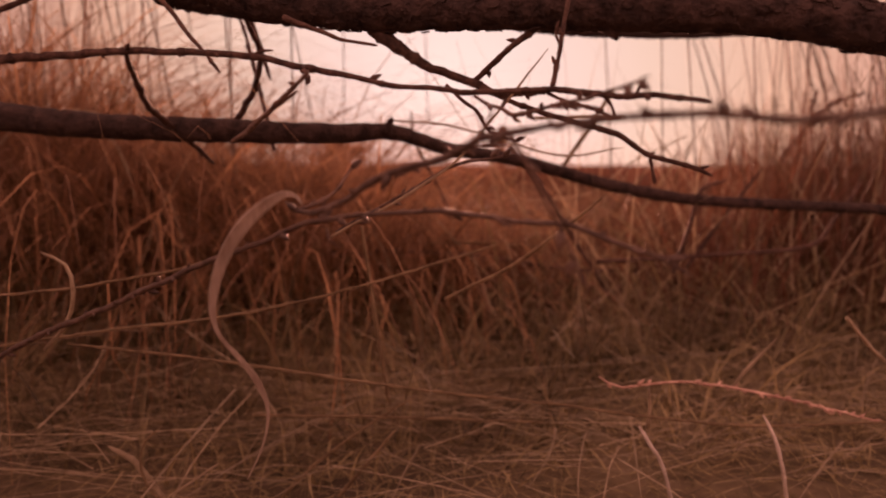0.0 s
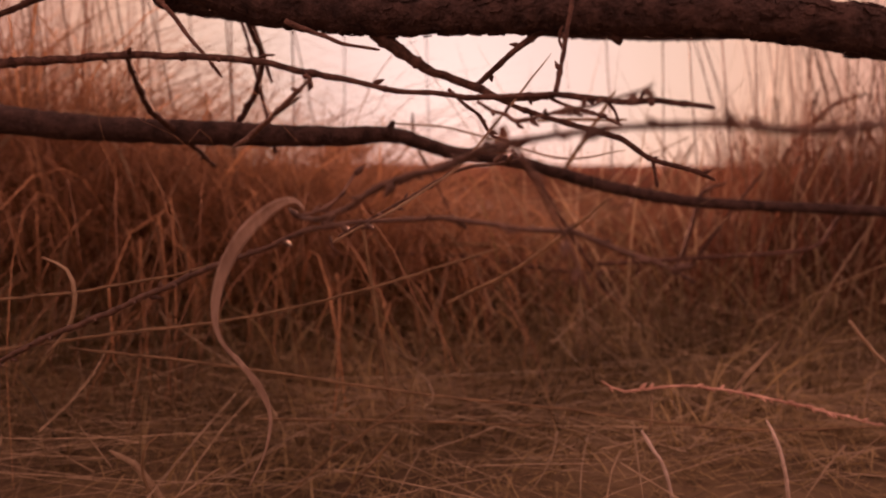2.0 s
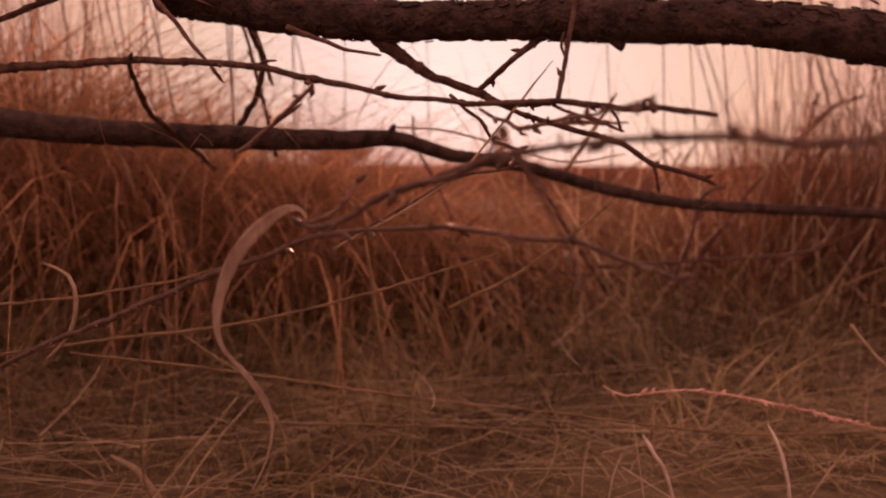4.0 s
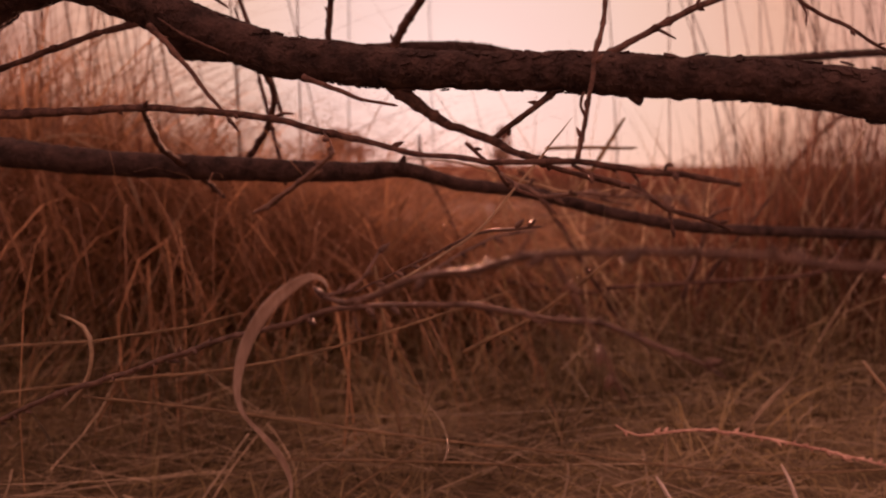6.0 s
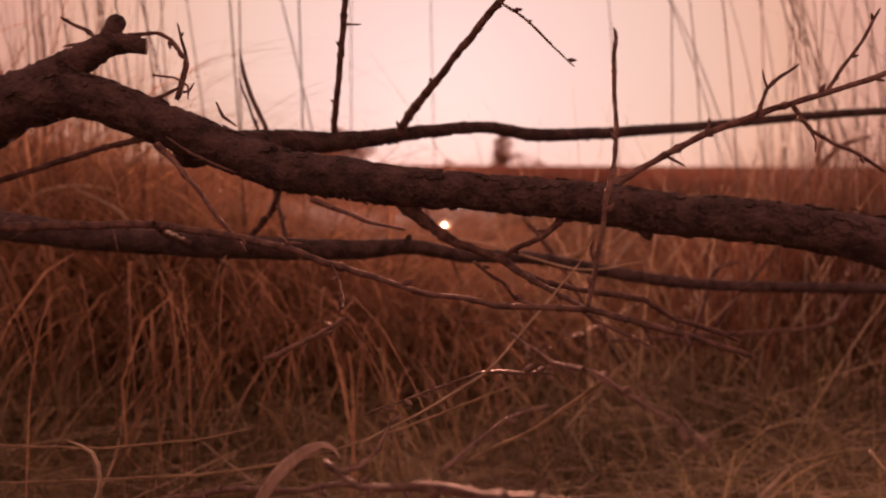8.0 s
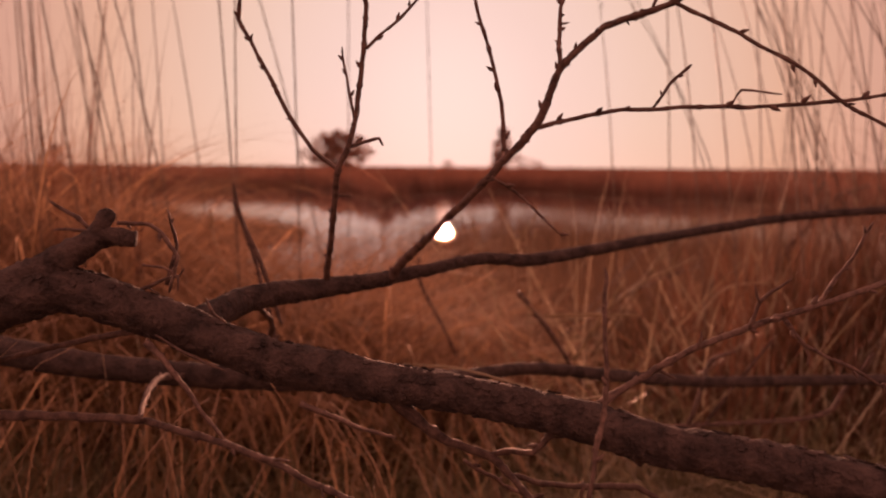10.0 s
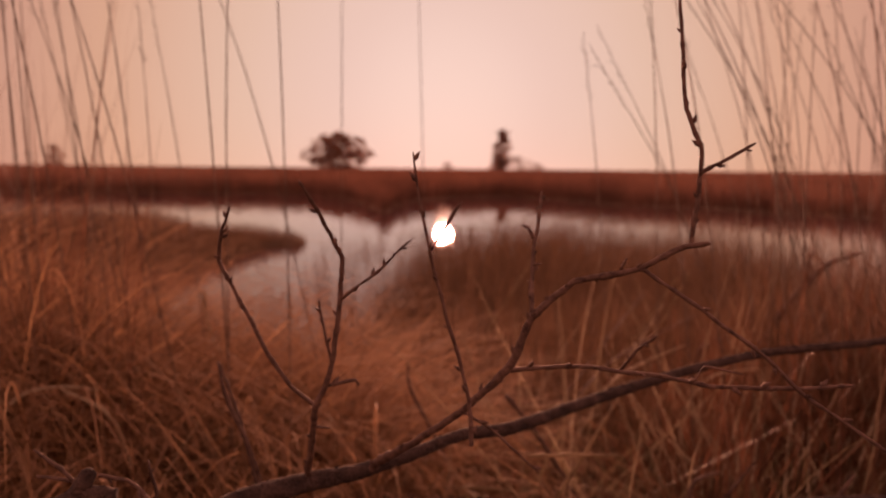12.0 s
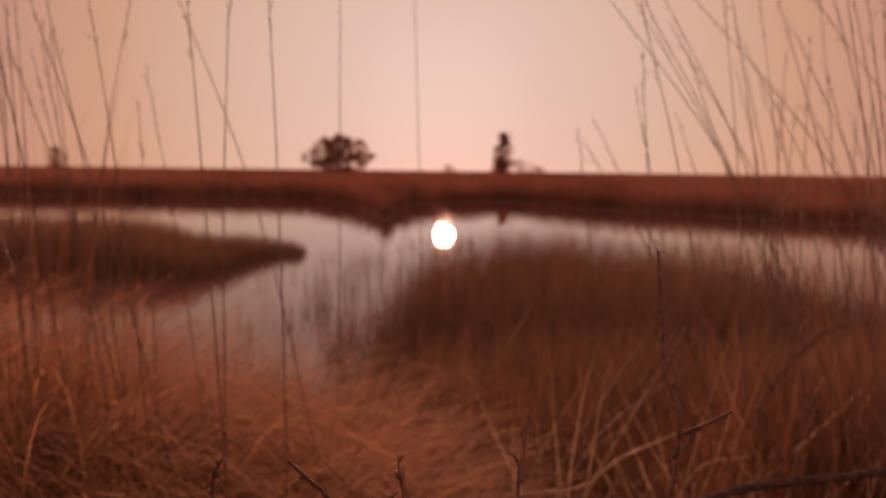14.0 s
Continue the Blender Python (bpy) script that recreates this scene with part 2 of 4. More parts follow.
    me.polygons.foreach_set("use_smooth", np.ones(len(quad), dtype=bool))
    me.update(calc_edges=True)
    me.materials.append(ma)
    return new(name, me)


# ---- the ground, the pond and the marsh ----
def smooth01(v):
    v = np.clip(v, 0, 1)
    return v * v * (3 - 2 * v)


NEAR_U, NEAR_Y = [-0.9, -0.6, -0.25, -0.15, -0.095, -0.02, 0.096, 0.18, 0.345, 0.47, 0.55, 0.7, 1.0], [4.2, 4.0, 4.2, 4.6, 6.0, 8.2, 11.0, 10.8, 9.4, 8.2, 7.4, 6.4, 5.0]
FAR_U, FAR_Y = [-0.7, -0.2, -0.14, -0.085, -0.05, 0.0, 0.09, 0.18, 0.26, 0.43, 0.65], [34, 34, 28, 19.5, 27, 31, 34, 29.5, 26, 22.5, 19.5]


def land(x, y):
    """Height of the ground: the bank under the camera with its spit, the pond and its island, the marsh behind it."""
    x, y = np.asarray(x, float), np.asarray(y, float)
    u = np.clip(x / np.maximum(y, 0.3), -2, 2)
    ragged = 0.25 * np.sin(x * 2.3 + y) + 0.15 * np.sin(x * 5.1 - y * 2)
    bank = 0.74 - 0.66 * smooth01((y - 0.9) / 3.0) + 0.03 * np.sin(x * 3.1 + y * 1.7) * np.cos(y * 2.3 - x)
    bank = bank + 0.05 * smooth01((-x - 0.3) / 1.0) * smooth01((2.5 - y) / 1.5)
    near = np.interp(u, NEAR_U, NEAR_Y) + ragged * smooth01((y - 3) / 2)
    far = np.interp(u, FAR_U, FAR_Y) + ragged
    shore = smooth01((near - y) / 0.7)
    z = -0.14 + (bank + 0.14) * shore
    z = np.maximum(z, -0.14 + 0.155 * smooth01((y - far) / 0.9) + 0.10 * smooth01((y - 45) / 30))
    west = smooth01((-u - 0.22) / 0.16)
    isl = smooth01((-0.19 - u) / 0.03) * smooth01((0.85 + 1.5 * west - np.abs(y - 12.3 + 1.2 * west + 0.3 * ragged)) / 0.5)
    return np.maximum(z, -0.14 + 0.155 * isl)


def ground_sheet():
    ys = np.concatenate([np.linspace(-60, -6.5, 20), np.linspace(-6, 0, 20), np.linspace(0.1, 5, 80), np.linspace(5.15, 46, 210), np.geomspace(47, 2500, 50)])
    us = np.sinh(np.linspace(-5.0, 5.0, 181)) / math.sinh(5.0) * 46
    gx = us[None, :] * (1 + np.maximum(ys[:, None] - 46, 0) / 24)
    gy = np.repeat(ys[:, None], len(us), 1)
    gz = land(gx, gy)
    w = len(us)
    verts = np.stack([gx, gy, gz], 2).reshape(-1, 3)
    faces = [(j * w + i, j * w + i + 1, (j + 1) * w + i + 1, (j + 1) * w + i) for j in range(len(ys) - 1) for i in range(w - 1)]
    return tagged(mesh_object("ground", verts, faces, SOIL), "dark peaty bank sloping to a marsh pond", "ground", kind="structure")


ground_sheet()
water = mesh_object("water", [(-40, 2.2, 0), (40, 2.2, 0), (40, 46, 0), (-40, 46, 0)], [(0, 1, 2, 3)], WATER)
tagged(water, "still pond water mirroring the bright evening sky", "water", kind="structure")
RNG = np.random.default_rng(7)


def scatter(n, x0, x1, y0, y1, keep=None):
    p = np.stack([RNG.uniform(x0, x1, n), RNG.uniform(y0, y1, n)], 1)
    if keep is not None:
        p = p[keep(p[:, 0], p[:, 1])]
    return np.column_stack([p, land(p[:, 0], p[:, 1]) - 0.01])


def fan(n, y0, y1, wide, power=1.0):
    """Places in the fan of ground ahead, denser near."""
    y = y0 + (y1 - y0) * RNG.random(n) ** power
    x = RNG.uniform(-1, 1, n) * (wide * y + 0.25)
    return x, y


# matted dry grass on the bank
x, y = fan(24000, 0.20, 1.35, 0.85)
low = 0.25 + 0.75 * smooth01((y - 0.4) / 0.4)
g = ribbons("dry_grass", np.column_stack([x, y, land(x, y) + RNG.uniform(-0.012, 0.025, len(x)) * low]), RNG.uniform(0.04, 0.17, len(x)) * low, RNG.uniform(0.0008, 0.0024, len(x)), RNG.uniform(1.15, 1.75, len(x)), RNG.uniform(-0.8, 2.0, len(x)), MAT, 1, segs=7)
tagged(g, "matted dry brown grass covering the bank", "grass", kind="stuff")
x, y = fan(6000, 0.5, 1.16, 0.85, 0.8)
tuft = np.array([noise.noise(Vector((a * 9, b * 9, 5.0))) for a, b in zip(x, y)])
ok = tuft > -0.25
x, y, tuft = x[ok], y[ok], tuft[ok]
g = ribbons("grass_shoots", np.column_stack([x, y, land(x, y)]), (0.07 + 0.20 * smooth01((y - 0.55) / 0.5)) * (1 + 0.6 * tuft) * RNG.uniform(0.5, 1.25, len(x)), RNG.uniform(0.0012, 0.0036, len(x)), RNG.uniform(0.1, 1.3, len(x)), RNG.uniform(0.3, 3.6, len(x)), MAT, 11, segs=7)
tagged(g, "bent dry grass blades standing out of the mat", "grass", kind="stuff")
x, y = fan(1500, 0.46, 1.2, 0.85)
g = ribbons("lying_straw", np.column_stack([x, y, land(x, y) + RNG.uniform(0.015, 0.05, len(x))]), RNG.uniform(0.08, 0.34, len(x)), RNG.uniform(0.0007, 0.0018, len(x)), RNG.uniform(1.42, 1.64, len(x)), RNG.uniform(-0.25, 0.3, len(x)), PALE, 25, segs=5, along=RNG.choice([0.0, math.pi], len(x)) + RNG.normal(0, 0.6, len(x)))
tagged(g, "thin straws lying across the grass mat", "straw", kind="stuff")

# tussocks beyond the branches, taller on one side
x, y = fan(30000, 1.0, 3.4, 0.95, 1.2)
clump = np.array([noise.noise(Vector((a * 2.2, b * 2.2, 3.0))) for a, b in zip(x, y)])
ok = (clump > -0.3 + 0.25 * RNG.random(len(x))) & ((x / y < 0.14) | (RNG.random(len(x)) < 0.25))
x, y, clump = x[ok], y[ok], clump[ok]
h = (0.27 + 0.20 * np.clip(clump + 0.3, 0, 1)) * RNG.uniform(0.6, 1.25, len(x)) * (0.55 + 0.45 * smooth01((y - 1.4) / 1.2))
g = ribbons("tussock_grass", np.column_stack([x, y, land(x, y) - 0.02]), h * (1.2 - 0.35 * smooth01((-0.08 - x / y) / 0.1) * smooth01((y - 1.7) / 0.8)), RNG.uniform(0.0022, 0.0055, len(x)), RNG.uniform(0.0, 0.5, len(x)), RNG.uniform(0.1, 1.8, len(x)), RUST, 2, segs=6)
tagged(g, "brown dry grass on the slope of the bank", "grass", kind="stuff")
def arch(rise, lean, curl):
    """The length that lets a curling blade rise that high."""
    t = np.linspace(0, 1, 25)[None, :]
    up = np.cumsum(np.cos(lean[:, None] + curl[:, None] * (0.4 * t + 0.6 * t * t)), 1) / 25
    return rise / np.maximum(up.max(1), 0.12)


CREST_U, CREST_Z = [-0.85, -0.61, -0.54, -0.48, -0.42, -0.36, -0.166, -0.12, -0.04, 0.06, 0.14], [1.26, 1.24, 1.19, 1.135, 1.115, 1.105, 1.07, 1.04, 0.97, 0.92, 0.88]
for name, count, ma, lo, hi, w0, w1, c1, seed, text in (
        ("tall_tussock", 9000, UMBER, 0.40, 0.98, 0.0018, 0.0045, 2.6, 12, "tall arching tussock of dry grass"),
        ("curled_tussock", 3800, GOLDEN, 0.62, 1.03, 0.0022, 0.0052, 6.0, 29, "golden curling blades on top of the tussock")):
    y = RNG.uniform(1.02, 1.5, count)
    x = (-0.88 + (0.92 if ma is UMBER else 0.88) * RNG.random(count) ** (1.0 if ma is UMBER else 1.6)) * y
    lump = np.array([noise.noise(Vector((a * 6, b * 6, 2.0))) for a, b in zip(x, y)])
    rise = np.interp(x / y, CREST_U, CREST_Z) + 0.04 * lump - 0.05 * smooth01((y - 1.25) / 0.25)
    lean, curl = RNG.uniform(0.0, 0.7, count), RNG.uniform(0.3, c1, count)
    z = land(x, y) - 0.02
    g = ribbons(name, np.column_stack([x, y, z]), np.minimum(arch((rise - z) * RNG.uniform(lo, hi, count), lean, curl), 1.8 * (rise - z)), RNG.uniform(w0, w1, count), lean, curl, ma, seed, segs=10)
    tagged(g, text, "grass", kind="stuff")
for u0, u1, count, ma, seed, text in ((-0.36, -0.09, 4200, GOLDEN, 14, "matted curling tussock of golden grass"), (-0.09, 0.17, 4600, RUST, 24, "matted brown tussock of dry grass")):
    y = RNG.uniform(1.1, 1.95, count)
    x = RNG.uniform(u0, u1, count) * y
    lump = np.array([noise.noise(Vector((a * 7, b * 5, 5.0))) for a, b in zip(x, y)])
    x, y, lump = x[lump > -0.12], y[lump > -0.12], lump[lump > -0.12]
    count = len(x)
    g = ribbons("mid_tussock", np.column_stack([x, y, land(x, y) - 0.02]), (0.21 + 0.22 * lump) * RNG.uniform(0.6, 1.35, count), RNG.uniform(0.002, 0.0052, count), RNG.uniform(0.0, 0.7, count), RNG.uniform(0.6, 7.5, count), ma, seed, segs=8)
    tagged(g, text, "grass", kind="stuff")
y = RNG.uniform(0.98, 1.6, 2600)
x = RNG.uniform(-0.62, 0.03, len(y)) * y
g = ribbons("curled_grass", np.column_stack([x, y, land(x, y) + RNG.uniform(0.0, 0.10, len(x))]), RNG.uniform(0.14, 0.36, len(x)), RNG.uniform(0.0018, 0.0046, len(x)), RNG.uniform(0.0, 0.7, len(x)), RNG.uniform(3.0, 8.0, len(x)), GOLDEN, 27, segs=12)
tagged(g, "golden dry blades curled into loops over the tussock", "grass", kind="stuff")
y = RNG.uniform(0.85, 1.6, 300)
x = RNG.uniform(-0.65, 0.6, len(y)) * y
g = ribbons("broken_stalks", np.column_stack([x, y, land(x, y) + RNG.uniform(0.0, 0.12, len(x))]), RNG.uniform(0.10, 0.30, len(x)), RNG.uniform(0.0018, 0.0038, len(x)), RNG.uniform(0.25, 1.5, len(x)), RNG.uniform(-0.4, 0.6, len(x)), PALE, 28, segs=5)
tagged(g, "broken pale stalks sticking out of the tussocks", "straw", kind="stuff")
y = RNG.uniform(0.85, 1.35, 110)
x = RNG.uniform(0.08, 0.66, len(y)) * y
g = ribbons("dead_stalks", np.column_stack([x, y, land(x, y) + RNG.uniform(0.0, 0.15, len(x))]), RNG.uniform(0.22, 0.5, len(x)), RNG.uniform(0.0014, 0.003, len(x)), RNG.uniform(0.25, 1.15, len(x)), RNG.uniform(-0.25, 0.35, len(x)), PALE, 33, segs=5)
tagged(g, "long pale dead stalks slanting out of the rushes", "straw", kind="stuff")
x, y = fan(420, 0.5, 1.1, 0.85)
g = ribbons("loose_straw", np.column_stack([x, y, land(x, y) + RNG.uniform(0.01, 0.10, len(x))]), RNG.uniform(0.12, 0.34, len(x)), RNG.uniform(0.001, 0.0022, len(x)), RNG.uniform(1.3, 1.72, len(x)), RNG.uniform(-0.3, 0.3, len(x)), PALE, 15, segs=5)
tagged(g, "pale loose straws lying over the mat", "straw", kind="stuff")
y = RNG.uniform(0.9, 1.7, 700)
x = RNG.uniform(0.36, 0.75, len(y)) * y
lump = np.array([noise.noise(Vector((a * 6, b * 6, 8.0))) for a, b in zip(x, y)])
ok = lump > 0.0
x, y, lump = x[ok], y[ok], lump[ok]
g = ribbons("tall_wisps", np.column_stack([x, y, land(x, y) - 0.02]), (0.34 + 0.3 * lump) * RNG.uniform(0.6, 1.3, len(x)), RNG.uniform(0.0012, 0.003, len(x)), RNG.uniform(0.0, 0.3, len(x)), RNG.uniform(0.0, 0.7, len(x)), RUST, 13, segs=6)
tagged(g, "upright thin dry grass wisps on the bank", "grass", kind="stuff")

for name, u0, u1, count, seed in (("left", -0.88, -0.43, 700, 16), ("right", 0.46, 0.8, 130, 17)):
    y = RNG.uniform(0.9, 1.9, count)
    x = RNG.uniform(u0, u1, count) * y
    lump = np.array([noise.noise(Vector((a * 7, b * 7, 4.0))) for a, b in zip(x, y)])
    ok = lump > 0.0
    x, y, lump = x[ok], y[ok], lump[ok]
    g = ribbons("standing_grass", np.column_stack([x, y, land(x, y) - 0.02]), (0.55 + 0.7 * lump) * RNG.uniform(0.6, 1.3, len(x)), RNG.uniform(0.0015, 0.004, len(x)), RNG.uniform(0.0, 0.16, len(x)), RNG.uniform(0.0, 0.4, len(x)), RUST, seed, segs=7)
    tagged(g, "standing clump of tall thin dry grass", "grass", kind="stuff")

y = RNG.uniform(1.0, 1.8, 2900)
x = RNG.uniform(0.36, 0.95, len(y)) * y
lump = np.array([noise.noise(Vector((a * 5, b * 5, 1.0))) for a, b in zip(x, y)])
top = np.interp(x / y, [0.36, 0.44, 0.6, 0.8], [0.26, 0.32, 0.38, 0.50])
ok = lump > -0.2
x, y, top, lump = x[ok], y[ok], top[ok], lump[ok]
g = ribbons("bank_thicket", np.column_stack([x, y, land(x, y) - 0.02]), top * (1.05 + 0.4 * lump) * RNG.uniform(0.6, 1.25, len(x)), RNG.uniform(0.0018, 0.005, len(x)), RNG.uniform(0.0, 0.35, len(x)), RNG.uniform(0.1, 1.6, len(x)), RUST, 19, segs=6)
tagged(g, "thicket of tall dry grass on the bank", "grass", kind="stuff")

# upright rust-coloured rushes on the spit and the slope
x, y = fan(70000, 1.7, 11.5, 0.85, 0.85)
u = x / y
ok = (land(x, y) > -0.02) & ((u > -0.13 + 0.04 * np.sin(y * 3)) | (RNG.random(len(x)) < 0.3))
x, y, u = x[ok], y[ok], u[ok]
tall = 0.7 + 0.3 * np.array([noise.noise(Vector((a * 0.9, b * 0.9, 9.0))) for a, b in zip(x, y)])
g = ribbons("rush_bed", np.column_stack([x, y, land(x, y) - 0.02]), RNG.uniform(0.35, 0.80, len(x)) * tall * (1 + 0.55 * smooth01((y - 3.5) / 2)) * (1 - 0.5 * smooth01((-0.08 - u) / 0.08)), RNG.uniform(0.003, 0.007, len(x)), RNG.uniform(0.0, 0.28, len(x)), RNG.uniform(0.0, 0.6, len(x)), SEDGE, 3, segs=4)
tagged(g, "dense rust-brown rushes on the spit beside the pond", "rushes", kind="stuff")

y = RNG.uniform(1.25, 3.6, 22000)
u = RNG.uniform(-0.03, 0.85, len(y))
x = u * y
lump = np.array([noise.noise(Vector((a * 2.5, b * 2.5, 6.0))) for a, b in zip(x, y)])
ok = lump > -0.3 + 0.2 * RNG.random(len(x))
x, y, lump = x[ok], y[ok], lump[ok]
tall = (0.40 + 0.10 * smooth01((y - 1.4) / 1.5) + 0.22 * lump) * np.maximum(0.55 + 0.45 * smooth01((y - 1.6) / 1.2), smooth01((x / y - 0.36) / 0.1))
g = ribbons("bank_rush", np.column_stack([x, y, land(x, y) - 0.02]), tall * RNG.uniform(0.55, 1.3, len(x)), RNG.uniform(0.002, 0.0048, len(x)), RNG.uniform(0.0, 0.3, len(x)), RNG.uniform(0.0, 0.8, len(x)), SEDGE, 18, segs=5)
tagged(g, "upright rust-brown rushes on the bank slope", "rushes", kind="stuff")

# sparse stems standing in the water, thinning out from the bank
x, y = fan(60000, 3.4, 12.0, 0.75, 1.1)
clump = np.array([noise.noise(Vector((a * 2.0, b * 0.9, 7.0))) for a, b in zip(x, y)])
ok = (land(x, y) < 0) & (RNG.random(len(x)) < np.clip(1.15 - 0.22 * (y - 3.7), np.where(x / y < -0.08, 0.3, 0.1), 1) * np.where(x / y < -0.06, 1.25 - 0.75 * smooth01((-0.17 - x / y) / 0.1), 0.85) * smooth01((clump + 0.15) / 0.35) * 0.55)
x, y = x[ok], y[ok]
g = ribbons("water_rush", np.column_stack([x, y, land(x, y)]), RNG.uniform(0.2, 0.6, len(x)) * (1 - 0.4 * smooth01((-0.17 - x / y) / 0.12)), RNG.uniform(0.005, 0.012, len(x)), RNG.uniform(0, 0.25, len(x)), RNG.uniform(0, 0.5, len(x)), SEDGE, 4, segs=4)
tagged(g, "thin brown rushes standing in shallow water", "rushes", kind="stuff")

# reeds added in line with the sun's reflection to break its outline
y = RNG.uniform(12.5, 16.0, 110)
x = RNG.uniform(-0.065, 0.05, len(y)) * y
g = ribbons("pond_reeds", np.column_stack([x, y, np.zeros(len(y)) - 0.03]), RNG.uniform(0.08, 0.3, len(y)), RNG.uniform(0.006, 0.013, len(y)), RNG.uniform(0, 0.35, len(y)), RNG.uniform(0, 0.6, len(y)), SEDGE, 34, segs=3)
tagged(g, "few short brown reeds added in open water to split the sun's glint", "reeds", kind="stuff")

# the same rough grass all round and behind
pts = scatter(60000, -9, 9, -7, 4.0, lambda a, b: ((np.abs(a) > 0.8 * b + 0.2) | (b < 0.1)) & (np.hypot(a, b) > 0.35) & (land(a, b) > 0))
away = smooth01((np.hypot(pts[:, 0], pts[:, 1]) - 0.6) / 1.2)
g = ribbons("rough_grass", pts, RNG.uniform(0.10, 0.30, len(pts)) * (0.6 + 1.0 * away), RNG.uniform(0.003, 0.009, len(pts)), RNG.uniform(0.1, 1.4 - 0.5 * away, len(pts)), RNG.uniform(0.2, 2.0, len(pts)), TAWNY, 20, segs=4)
tagged(g, "rough dry grass growing all over the bank", "grass", kind="stuff")

# island
pts = scatter(52000, -13, -1.9, 8, 15, lambda a, b: (land(a, b) > -0.1) & (a / b < -0.18))
g = ribbons("island_rush", pts, RNG.uniform(0.18, 0.42, len(pts)) * (0.6 + 0.4 * smooth01((-pts[:, 0] / pts[:, 1] - 0.19) / 0.1) + 0.9 * smooth01((-pts[:, 0] / pts[:, 1] - 0.33) / 0.12)), RNG.uniform(0.006, 0.014, len(pts)), RNG.uniform(0, 0.3, len(pts)), RNG.uniform(0, 0.6, len(pts)), SEDGE, 5, segs=3)
tagged(g, "low brown rushes on a small pond island", "rushes", kind="stuff")

# reed beds behind the pond, to the horizon
pts = scatter(230000, -42, 42, 17.5, 58, lambda a, b: (land(a, b) > -0.12) & (np.abs(a) < 0.72 * b))
h = RNG.uniform(0.6, 1.3, len(pts)) * (0.8 + 0.2 * smooth01((pts[:, 1] - 25) / 6))
g = ribbons("reed_bed", pts, h, RNG.uniform(0.014, 0.032, len(pts)), RNG.uniform(0, 0.18, len(pts)), RNG.uniform(0, 0.4, len(pts)), REED, 6, segs=3)
tagged(g, "tall brown reed bed on the far shore", "reeds", kind="stuff")
y = 58 * (900 / 58) ** RNG.random(52000)
x = RNG.uniform(-0.8, 0.8, len(y)) * y
g = ribbons("marsh", np.column_stack([x, y, land(x, y) - 0.1]), RNG.uniform(1.0, 1.5, len(y)) * (1 + y / 1500), 0.0012 * y * RNG.uniform(0.7, 1.6, len(y)), RNG.uniform(0, 0.2, len(y)), RNG.uniform(0, 0.4, len(y)), REED, 8, segs=2)
tagged(g, "wide brown marsh reaching the horizon", "marsh", kind="stuff")


# ---- far trees ----
def tree(place, height, wide, low, label, seed, density=1.0):
    """A trunk with limbs and a ragged crown of small leaf clumps."""
    rng = random.Random(seed)
    root = thing("tree", place, label, "tree")
    limb("trunk", [(0, 0, -0.3, height * 0.03), (0.1, 0, height * 0.35, height * 0.022), (0.0, 0, height * 0.8, height * 0.008)], BARK, root, sides=7, step=0.4, wobble=0)
    verts, faces = [], []
    count = int(26 * density)
    for i in range(count):
        a = rng.uniform(0, 2 * math.pi)
        v = low + (1 - low) * (i + 0.5) / count
        reach = wide * 0.5 * math.sqrt(max(0.05, 1 - (2 * (v - low) / (1 - low) - 0.9) ** 2 * 0.8)) * rng.uniform(0.35, 1.0)
        end = Vector((math.cos(a) * reach, math.sin(a) * reach, height * v))
        start = Vector((0, 0, height * max(0.12, v - 0.25)))
        vv, ff = tube(spline([(*start, height * 0.008), (*(start.lerp(end, 0.5) + Vector((0, 0, -0.03 * height))), height * 0.005), (*end, height * 0.002)], 0.8), 4)
        b = len(verts)
        verts += vv
        faces += [tuple(j + b for j in q) for q in ff]
    mesh_object("limbs", verts, faces, BARK, root)
    lv, lf = [], []
    for i in range(int(420 * density)):
        a = rng.uniform(0, 2 * math.pi)
        v = low + (1 - low) * rng.random()
        lobes = 0.75 + 0.25 * math.sin(3 * a + seed) * math.cos(7 * v + seed)
        reach = wide * 0.5 * lobes * math.sqrt(max(0.04, 1 - (2 * (v - low) / (1 - low) - 0.9) ** 2 * 0.8)) * rng.random() ** 0.5
        c = Vector((math.cos(a) * reach, math.sin(a) * reach, height * v))
        if noise.noise(c * (3.0 / height) * 1.6 + Vector((seed, 0, 0))) < -0.12:
            continue
        for k in range(22):
            o = c + Vector([rng.gauss(0, 0.035 * height) for _ in range(3)])
            e1 = Vector([rng.uniform(-1, 1) for _ in range(3)]).normalized() * height * 0.026
            e2 = Vector([rng.uniform(-1, 1) for _ in range(3)]).normalized() * height * 0.026
            b = len(lv)
            lv += [o - e1, o + e2, o + e1, o - e2]
            lf.append((b, b + 1, b + 2, b + 3))
    mesh_object("crown", lv, lf, LEAFAGE, root, smooth=False)
    return root


tree((-23.3, 150, 0.4), 8.2, 18.0, 0.08, "broad dark tree with a ragged spreading crown on the horizon", 3, 1.2)
tree((12.4, 150, 0.4), 9.2, 5.6, 0.08, "narrow upright dark tree on the horizon", 6, 0.33)
tree((16.8, 152, 0.2), 4.0, 6.5, 0.1, "small ragged bush beside the narrow tree", 8, 0.2)
tree((21.5, 160, 0.0), 2.8, 6.0, 0.05, "low rounded bush on the marsh horizon", 9, 0.3)
tree((-86, 152, 0.2), 5.5, 5.6, 0.1, "small round tree on the marsh horizon", 12, 0.3)
tree((1.0, 170, 0.0), 2.9, 4.2, 0.05, "low bush on the marsh horizon", 14, 0.3)

